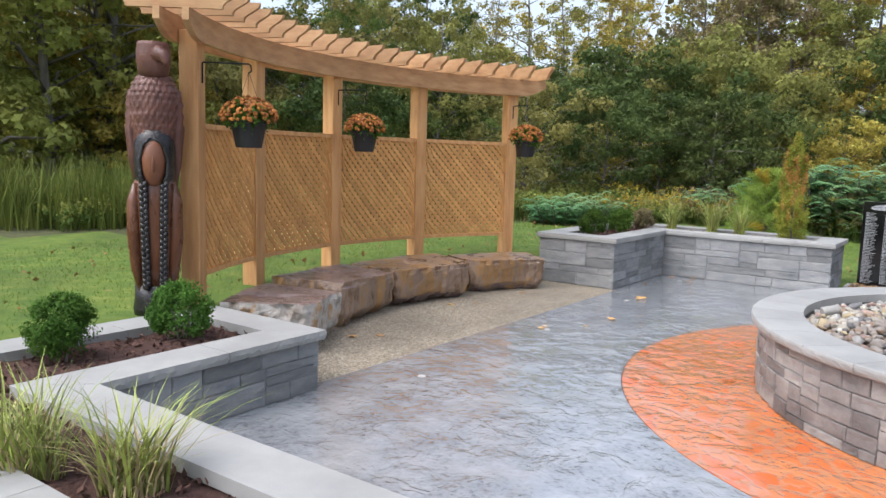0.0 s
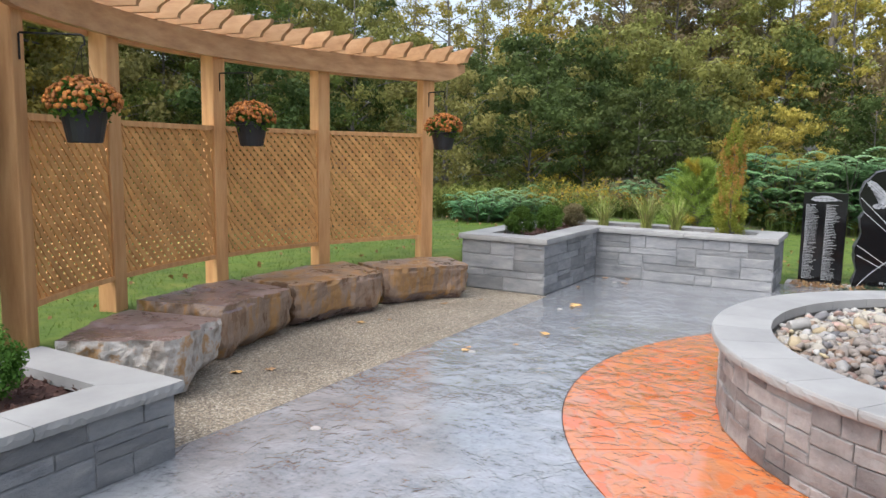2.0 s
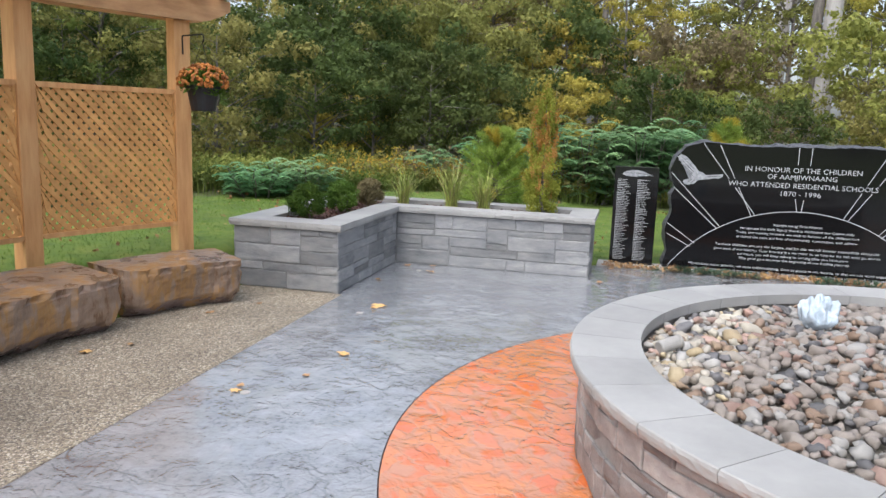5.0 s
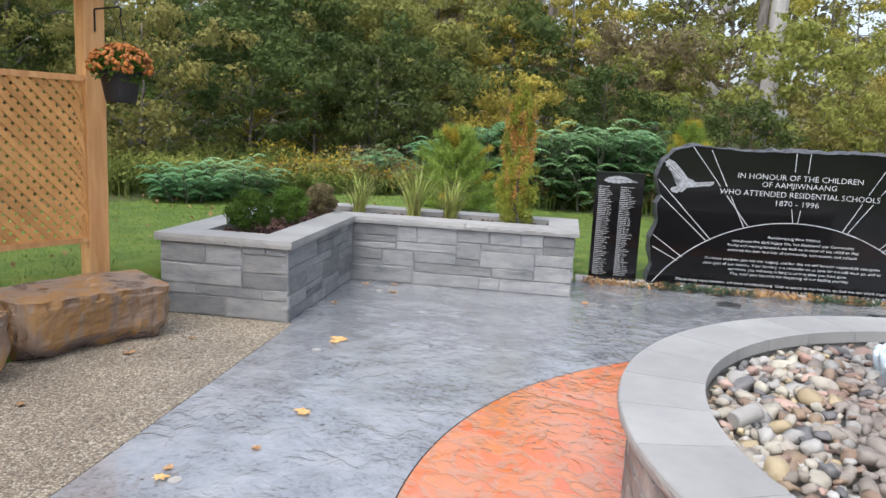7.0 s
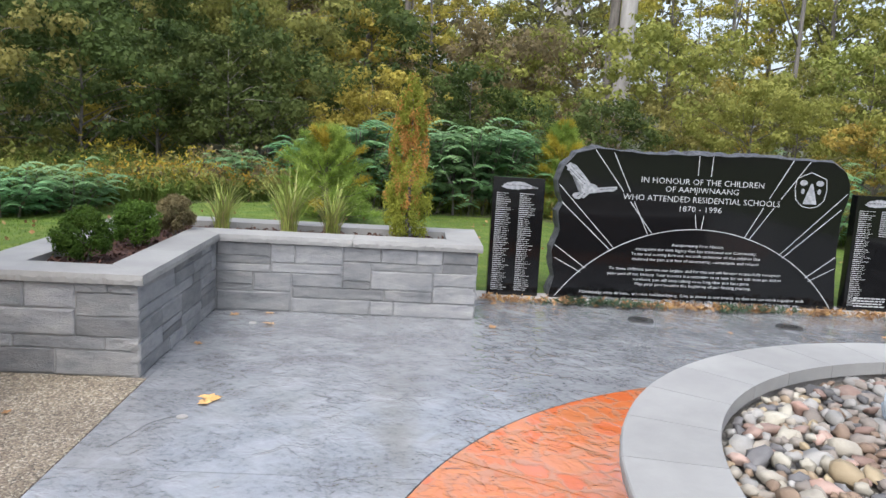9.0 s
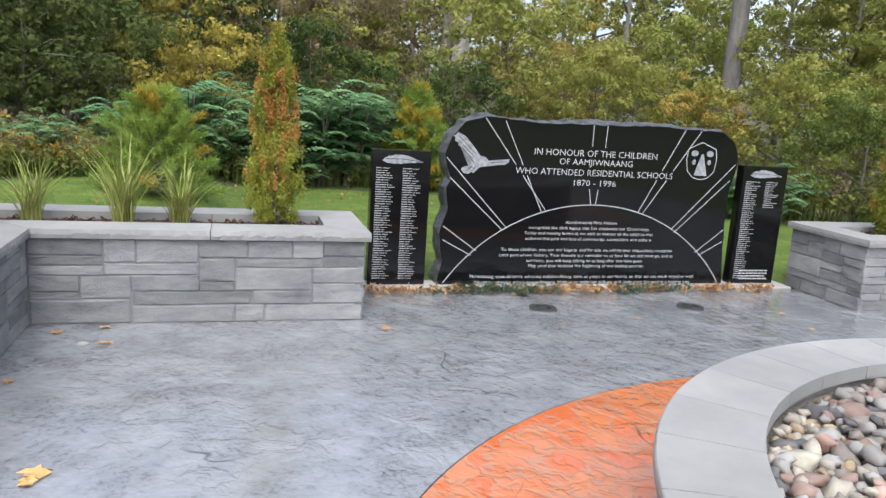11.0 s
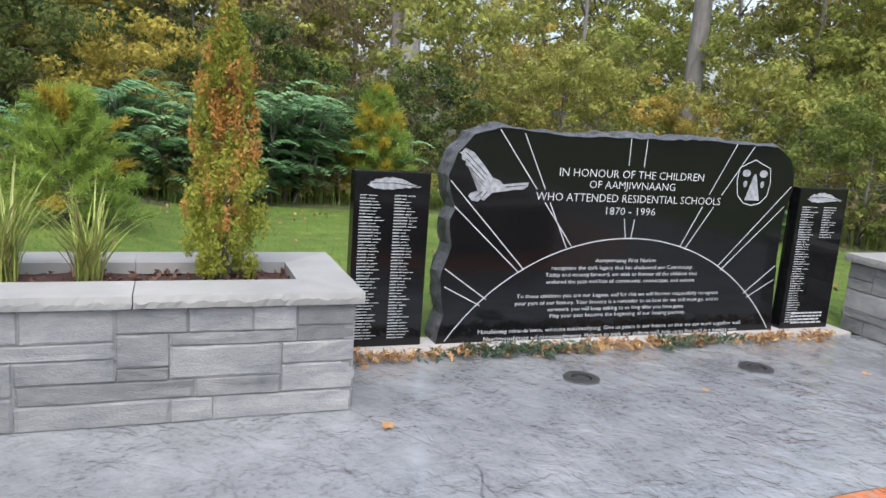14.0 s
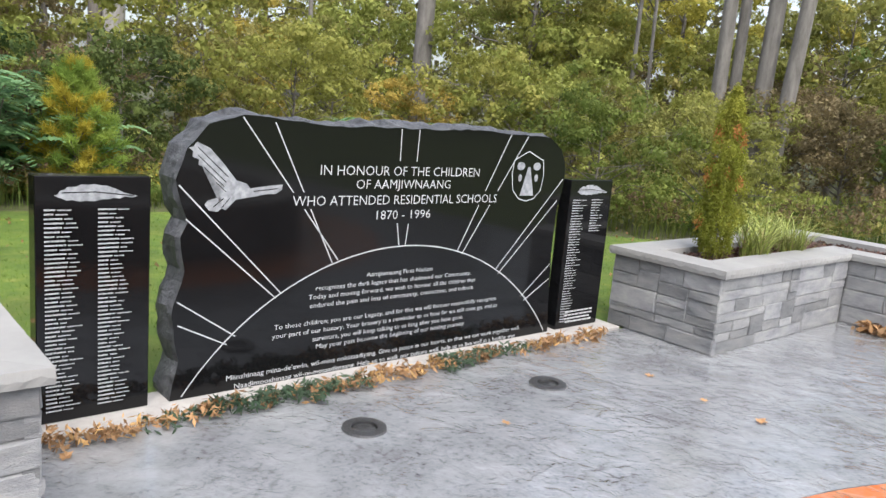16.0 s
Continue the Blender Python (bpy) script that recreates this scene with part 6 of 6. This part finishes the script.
def young_pine(h, spread, seed, mats, label):
    """A bushy young pine: whorls of rising branches with long needle tufts."""
    g = np.random.default_rng(seed)
    ob = thing("young_pine", pose(0, 0, 0), label, "conifer")
    bm = bmesh.new()
    tube(bm, [(0, 0, -0.1), (0.02, 0, h * 0.5), (0, 0.02, h)], [0.04, 0.025, 0.006], 6)
    V, F = [[] for _ in mats], [[] for _ in mats]
    for k in range(84):
        f = ((k + g.random()) / 84) ** 1.25
        t = k * 2.4
        reach = spread * (1 - f) ** 0.75 * g.uniform(0.6, 1.12) + 0.06
        p0 = np.array([0, 0, 0.05 + f * h * 0.9])
        p1 = p0 + np.array([math.cos(t) * reach, math.sin(t) * reach, reach * (0.10 + 1.0 * f)])
        tube(bm, [p0, (p0 + p1) / 2 + [0, 0, -0.03], p1], [0.012, 0.008, 0.003], 4)
        which = g.choice(len(mats), p=[w for _, w in mats])
        for j in range(270):
            s = 0.25 + 0.75 * g.random()
            q = p0 + (p1 - p0) * s + g.normal(size=3) * 0.02
            d = (p1 - p0) / np.linalg.norm(p1 - p0) * 0.5 + g.normal(size=3) * 0.55 + [0, 0, 0.25]
            d /= np.linalg.norm(d)
            side = np.cross(d, g.normal(size=3))
            side /= np.linalg.norm(side)
            ln = g.uniform(0.09, 0.16)
            o = len(V[which])
            V[which].extend((q - side * 0.006, q + side * 0.006, q + d * ln))
            F[which].append((o, o + 1, o + 2))
    part("branchwork", bm, BARK, ob)["kind"] = "stuff"
    for (mt, _), v, f in zip(mats, V, F):
        if v:
            part("needles", from_arrays("needles", np.array(v), f), mt, ob)
    return ob


SPECIES = {
    "lime": limb_tree("tree", 11.0, 2.9, LEAF_LIME, 7200, 0.18, 107, 0.06, 0.15, 34, label="light yellow-green tree at the wood's edge"),
    "green": limb_tree("tree", 11.0, 3.0, LEAF_GREEN, 7000, 0.19, 101, 0.1, 0.16, 34, label="tall green broadleaf tree in the wood"),
    "olive": limb_tree("tree", 12.0, 3.1, LEAF_OLIVE, 7000, 0.19, 102, 0.12, 0.17, 34, label="tall olive-green tree turning in autumn"),
    "yellow": limb_tree("tree", 11.5, 2.5, LEAF_YELLOW, 6200, 0.165, 103, 0.2, 0.14, 32, label="slender tree with yellowing leaves"),
    "dark": limb_tree("tree", 10.0, 3.0, LEAF_DARK, 7000, 0.19, 104, 0.08, 0.16, 34, label="dense dark green tree of the wood"),
    "thin": limb_tree("tree", 12.5, 2.2, LEAF_OLIVE, 2600, 0.15, 105, 0.25, 0.12, 36, label="thin half-bare tree with few olive leaves"),
    "russet": limb_tree("tree", 9.0, 2.8, LEAF_RUSSET, 6200, 0.15, 106, 0.12, 0.14, 34, label="brownish autumn tree with tangled twigs"),
}
TREE_HEIGHT = {"lime": 11.0, "green": 11.0, "olive": 12.0, "yellow": 11.5, "dark": 10.0, "thin": 12.5, "russet": 9.0}
BUSHES = {
    "lime": limb_tree("bush", 3.2, 1.8, LEAF_LIME, 4600, 0.115, 116, 0.04, 0.05, 30, "leafy light green bush under the trees", "bush"),
    "dark": limb_tree("bush", 3.4, 1.9, LEAF_DARK, 4700, 0.12, 111, 0.04, 0.05, 30, "dense dark green bush under the trees", "bush"),
    "green": limb_tree("bush", 3.2, 1.9, LEAF_GREEN, 4700, 0.12, 112, 0.04, 0.05, 30, "leafy green bush under the trees", "bush"),
    "olive": limb_tree("bush", 3.6, 2.0, LEAF_OLIVE, 4700, 0.118, 113, 0.1, 0.06, 30, "olive bush with yellow tips", "bush"),
    "russet": limb_tree("bush", 2.8, 1.8, LEAF_RUSSET, 4600, 0.1, 114, 0.06, 0.05, 30, "brown-green tangled autumn bush", "bush"),
    "yellow": limb_tree("bush", 3.0, 1.6, LEAF_YELLOW, 4200, 0.11, 115, 0.1, 0.05, 28, "airy yellow-leaved autumn bush", "bush"),
}
SUMACS = [frond_bush(1.5, 0.9, 20, LEAF_SUMAC, 121, "blue-green sumac bush with feathered fronds", 0.15), frond_bush(1.1, 0.8, 16, LEAF_SUMAC, 122, "low blue-green sumac bush with feathered fronds", 0.14)]
WEEDS = {"gold": weed_patch(190, 0.8, 1.0, 0.6, ((LEAF_GREEN, 0.85, 0.09, 0.6), (LEAF_OLIVE, 0.3, 0.08, 0.8), (LEAF_GOLD, 0.26, 0.06, 0.95)), 131, "tall green weeds with yellow goldenrod"),
         "green": weed_patch(190, 0.7, 1.0, 0.6, ((LEAF_GREEN, 0.7, 0.08, 0.6), (LEAF_LIME, 0.5, 0.07, 0.9)), 132, "rough green weeds at the lawn's edge"),
         "brown": weed_patch(190, 0.75, 1.0, 0.6, ((LEAF_OLIVE, 0.6, 0.08, 0.7), (LEAF_RUSSET, 0.4, 0.07, 0.95)), 133, "browning weeds at the lawn's edge")}
VIEW = Vector((1.5, 5.0))


def spot(bearing, dist):
    """A place by its bearing, clockwise from the first heading, and its distance from the middle of the walk."""
    return VIEW.x + dist * math.sin(radians(bearing)), VIEW.y + dist * math.cos(radians(bearing))


def edge_distance(bearing):
    """How far off the lawn's edge lies on a bearing."""
    d = 4.0
    while d < 30 and on_lawn(*spot(bearing, d)):
        d += 0.25
    return d


used = set()


def plant(proto, x, y, scale, turn, stretch=1.0):
    m = pose(x, y, ground_at(x, y) - 0.02, 0, 0, turn) @ Matrix.Diagonal((scale, scale, scale * stretch, 1))
    if proto.name not in used:
        used.add(proto.name)
        proto.matrix_world = m
        return proto
    ob = copy_thing(proto, Matrix.Identity(4))
    ob.matrix_world = m
    return ob


g = random.Random(21)
# what grows on each stretch of bearings: weeds, bushes, trees, and the trees' relative height
BELT = (
    (-75, -54, "green brown", "green dark", "green dark olive", 1.0),
    (-54, -30, "green green", "lime yellow lime", "lime lime yellow", 1.0),
    (-30, -6, "green green", "dark green olive", "green olive olive yellow", 0.75),
    (-6, 0, "green", "dark green", "thin thin dark", 0.62),
    (0, 8, "green", "dark olive green", "olive yellow thin green", 0.85),
    (8, 10.5, "green", "dark green", "thin", 0.6),
    (10.5, 15, "gold green", "dark green yellow", "yellow olive green", 0.95),
    (15, 19, "gold", "dark olive", "olive yellow thin", 0.85),
    (19, 27, "gold brown", "olive dark russet", "olive russet yellow olive", 0.95),
    (27, 38, "green brown", "olive yellow dark", "yellow olive yellow green", 0.95),
    (38, 42, "brown", "russet dark", "thin", 0.55),
    (42, 52, "green brown", "russet lime olive", "russet yellow olive", 0.85),
    (52, 57, "green", "olive green lime", "thin yellow", 0.6),
    (57, 78, "green brown", "olive lime yellow lime", "yellow lime thin lime", 0.95),
    (78, 90, "green brown", "lime olive lime", "lime yellow lime", 0.9),
    (90, 103, "green brown", "lime russet olive", "thin yellow thin", 0.62),
    (103, 135, "green", "green olive", "green yellow olive", 1.0),
    (135, 200, "green", "green", "green olive", 1.0),
)
for a0, a1, weeds, bushes, trees, tall in BELT:
    weeds, bushes, trees = weeds.split(), bushes.split(), trees.split()
    span = a1 - a0
    seen = -58 < a0 < 112
    for k in range(max(1, round(span / 3.4)) if seen else 0):
        b = a0 + span * (k + g.random()) / max(1, round(span / 3.4))
        e = edge_distance(b)
        plant(WEEDS[g.choice(weeds)], *spot(b, e + g.uniform(0.5, 1.4)), g.uniform(0.6, 0.9), g.uniform(0, 360))
        plant(WEEDS[g.choice(weeds)], *spot(b + g.uniform(-2, 2), e + g.uniform(2.0, 5.0)), g.uniform(0.75, 1.1), g.uniform(0, 360))
    step = 4.2 if seen else 11
    for k in range(max(1, round(span / step))):
        b = a0 + span * (k + g.random()) / max(1, round(span / step))
        e = edge_distance(b)
        plant(BUSHES[g.choice(bushes)], *spot(b, e + g.uniform(4.5, 8.0)), g.uniform(0.55, 0.9), g.uniform(0, 360))
        if seen and k % 4 != 3 and not 46 < b < 55:
            plant(BUSHES[g.choice(bushes)], *spot(b + g.uniform(-2, 2), e + g.uniform(9, 14)), g.uniform(1.0, 1.5), g.uniform(0, 360))
    step = 3.1 if seen else 14
    for k in range(max(1, round(span / step))):
        b = a0 + span * (k + 0.2 + 0.6 * g.random()) / max(1, round(span / step))
        e = edge_distance(b)
        off = g.uniform(11, 26) if a0 > -30 else g.uniform(5, 18)
        kind = g.choice(trees)
        size = tall * g.uniform(0.85, 1.1)
        if -30 <= a0 < 103:  # the tops keep to an even line, lower where gaps let the sky through
            rise = g.uniform(14.0, 18.0) if tall > 0.8 else g.uniform(12.0, 14.5)
            size = (1.5 + (e + off) * math.tan(radians(rise))) / TREE_HEIGHT[kind]
        # nothing tall stands before the pale trunk, the forked tree and the grey trunk
        if not (47 < b < 54 and e + off < 27) and not (66 < b < 74 and e + off < 26):
            plant(SPECIES[kind], *spot(b, e + off), size, g.uniform(0, 360), g.uniform(0.9, 1.1))

for b in range(10, 28, 2):
    e = edge_distance(b)
    plant(WEEDS["gold"], *spot(b + g.uniform(-0.6, 0.6), e + g.uniform(0.2, 0.8)), g.uniform(0.5, 0.7), g.uniform(0, 360))
for b in range(12, 60, 4):
    e = edge_distance(b)
    plant(WEEDS[g.choice(("brown", "gold", "green"))], *spot(b, e + g.uniform(0.2, 0.6)), g.uniform(0.5, 0.75), g.uniform(0, 360))

# a second, taller rank where the wood stands thick
for b, kind, s in ((12.5, "yellow", 0.72), (17.5, "russet", 0.72), (20.5, "yellow", 0.75), (23, "russet", 0.9), (25.5, "olive", 0.75), (28, "yellow", 0.8), (31, "olive", 0.8), (34, "yellow", 0.8)):
    plant(SPECIES[kind], *spot(b, edge_distance(b) + g.uniform(15, 22)), s, g.uniform(0, 360))

# single plants that stand out along the lawn
plant(young_pine(1.45, 0.95, 141, ((LEAF_PINE, 0.9), (LEAF_GOLD, 0.1)), "bushy bright green young pine with yellow needles"), 5.6, 13.1, 0.80, 20)
plant(young_pine(1.7, 0.62, 142, ((LEAF_PINE, 0.55), (LEAF_GOLD, 0.45)), "young pine with golden inner needles"), 10.4, 13.5, 1.0, 80)
for x, y, s, kind in ((2.0, 13.5, 0.62, 1), (2.6, 13.8, 0.7, 1), (8.1, 14.6, 1.15, 0), (9.0, 14.3, 1.25, 0), (9.8, 14.6, 1.25, 0), (7.2, 15.0, 1.1, 0), (10.8, 14.2, 1.1, 0),
                      (12.7, 10.2, 1.0, 0), (13.1, 8.9, 0.95, 1), (12.9, 11.4, 1.1, 0), (6.4, 15.2, 0.7, 0), (5.2, 15.0, 0.6, 0)):
    plant(SUMACS[kind], x, y, s, g.uniform(0, 360))
plant(BUSHES["dark"], 11.9, 14.0, 0.62, 40)
plant(BUSHES["green"], 13.6, 7.6, 0.55, 70)
plant(BUSHES["olive"], 14.2, 6.0, 0.5, 20)
plant(BUSHES["olive"], *spot(21.5, 22), 1.35, 10)
plant(BUSHES["olive"], *spot(23.5, 23), 1.25, 100)
plant(BUSHES["yellow"], *spot(24.5, 13.8), 0.2, 30)

# big yellow-green boughs beside the lawn, over the reed bed
plant(SPECIES["lime"], *spot(-44, 13.0), 0.75, 60)
plant(SPECIES["yellow"], *spot(-38, 15), 0.72, 10)
plant(SPECIES["lime"], *spot(-52, 12.5), 0.8, 200)
reeds = thing("reed_bed", pose(0, 0, 0), "tall pale green reeds behind the lawn", "reeds", kind="stuff")
gg = np.random.default_rng(51)
pts = []
for k in range(2600):
    b = gg.uniform(-66, -30)
    x, y = spot(b, gg.uniform(0.4, 2.6) + edge_distance(b))
    pts.append((x, y, ground_at(x, y) - 0.03))
rv, rf = blades(pts, 0.7 + 0.6 * gg.random(len(pts)), 0.3, 0.012, 52, 3)
part("reed_blades", from_arrays("reed_blades", rv, rf), LEAF_GREEN, reeds)


def bare_trunk(x, y, h, r, lean, seed, material, label, forks=0):
    """A standing trunk with few or no leaves."""
    g = random.Random(seed)
    ob = thing("bare_tree", pose(x, y, ground_at(x, y)), label, "tree", "bare trunks in the wood")
    bm = bmesh.new()
    pts = [(lean[0] * h * f + g.uniform(-1, 1) * 0.05 * r, lean[1] * h * f + g.uniform(-1, 1) * 0.05 * r, h * f - 0.1) for f in np.linspace(0, 1, 7)]
    tube(bm, pts, [r * (1.15 - 0.5 * f) for f in np.linspace(0, 1, 7)], 10)
    part("trunk", bm, material, ob, smooth=True)
    for k in range(forks):
        i = 2 + k % 4
        t = k * 2.3 + seed
        bm = bmesh.new()
        p = Vector(pts[i])
        q = [p, p + Vector((math.cos(t) * h * 0.07, math.sin(t) * h * 0.07, h * 0.1)), p + Vector((math.cos(t) * h * 0.16, math.sin(t) * h * 0.16, h * 0.28)), p + Vector((math.cos(t + 0.3) * h * 0.22, math.sin(t + 0.3) * h * 0.22, h * 0.42))]
        tube(bm, q, [r * 0.5, r * 0.4, r * 0.25, r * 0.06], 7)
        part("limb", bm, material, ob, smooth=True)
    return ob


bare_trunk(20.2, 20.5, 14, 0.27, (0.03, 0.0), 1, BARK_PALE, "dead standing trunk stripped pale of bark")
bare_trunk(20.0, 20.9, 14, 0.17, (0.03, 0.0), 2, BARK, "grey living trunk beside the dead one")
bare_trunk(38, 40.4, 17, 0.42, (0.02, -0.02), 3, BARK_PALE, "pale forked tree rising over the wood", 6)
bare_trunk(*spot(12.6, 36), 13, 0.11, (0.0, 0.0), 4, BARK_PALE, "slim pale birch trunk", 2)
bare_trunk(*spot(10.8, 38), 13, 0.13, (0.01, 0.0), 14, BARK, "slim grey trunk in the wood")
bare_trunk(23.2, 13.0, 15, 0.24, (0.0, -0.01), 5, BARK_GREY, "grey-brown trunk rising through yellow leaves", 3)
for k, (b, dist, r, ln) in enumerate(((95.6, 17, 0.19, 0.0), (96.6, 17.4, 0.15, 0.0), (98.4, 17, 0.22, -0.01), (99.6, 16.6, 0.19, -0.06), (107.5, 17, 0.14, 0.0), (109.0, 16, 0.18, -0.04), (89.6, 20, 0.07, 0.0), (90.9, 20, 0.06, 0.02), (66.0, 22, 0.08, 0.0), (61.0, 24, 0.08, 0.01))):
    bare_trunk(2.7 + dist * math.sin(radians(b)), 7.2 + dist * math.cos(radians(b)), 13, r * 0.75, (0.0, ln), 20 + k, BARK_GREY, "grey trunk of a tall tree in the wood", 2 if r < 0.1 else 1)
for k, (b, dist, r) in enumerate(((29.5, 30, 0.16), (34, 27, 0.12))):
    bare_trunk(*spot(b, dist), 13, r, (0.01, 0.0), 50 + k, BARK, "grey trunk of a tall tree in the wood", 1)
# a dark spruce over the pergola
spruce = thing("spruce", pose(*spot(-8.3, 34), 0.2), "dark pointed spruce behind the pergola", "conifer")
bm = bmesh.new()
tube(bm, [(0, 0, -0.2), (0, 0, 9.5)], [0.16, 0.02], 7)
part("trunk", bm, BARK, spruce)
gg = np.random.default_rng(61)
c, rad = [], []
for k in range(170):
    f = k / 170
    t = k * 2.4
    reach = 2.0 * (1 - f) ** 0.9
    for s in (0.45, 0.9):
        c.append((math.cos(t) * reach * s, math.sin(t) * reach * s, 0.6 + f * 8.9 - 0.35 * s * (1 - f)))
        rad.append((0.30 * (1 - f) + 0.1, 0.30 * (1 - f) + 0.1, 0.12))
v, f = leaves(c, rad, 9000, 0.17, shell=0.1, droop=0.9, seed=62, aspect=0.25)
part("crown", from_arrays("crown", v, f), LEAF_DARK, spruce)

# far wood that closes the view
g2 = np.random.default_rng(31)
c, rad = [], []
for k in range(620):
    a = g2.uniform(-2.2, 3.6)
    r = g2.uniform(46, 66)
    c.append((4 + r * math.sin(a), 4 + r * math.cos(a), g2.uniform(0.3, 1.0) ** 1.3 * 10.5))
    rad.append((g2.uniform(1.4, 2.8), g2.uniform(1.4, 2.8), g2.uniform(1.0, 1.9)))
v, f = leaves(c, rad, 60000, 0.5, shell=0.2, seed=33, aspect=0.7)
far = part("far_wood", from_arrays("far_wood", v, f), FOREST_FAR)
tagged(far, "far autumn wood behind the trees", "trees", kind="stuff")
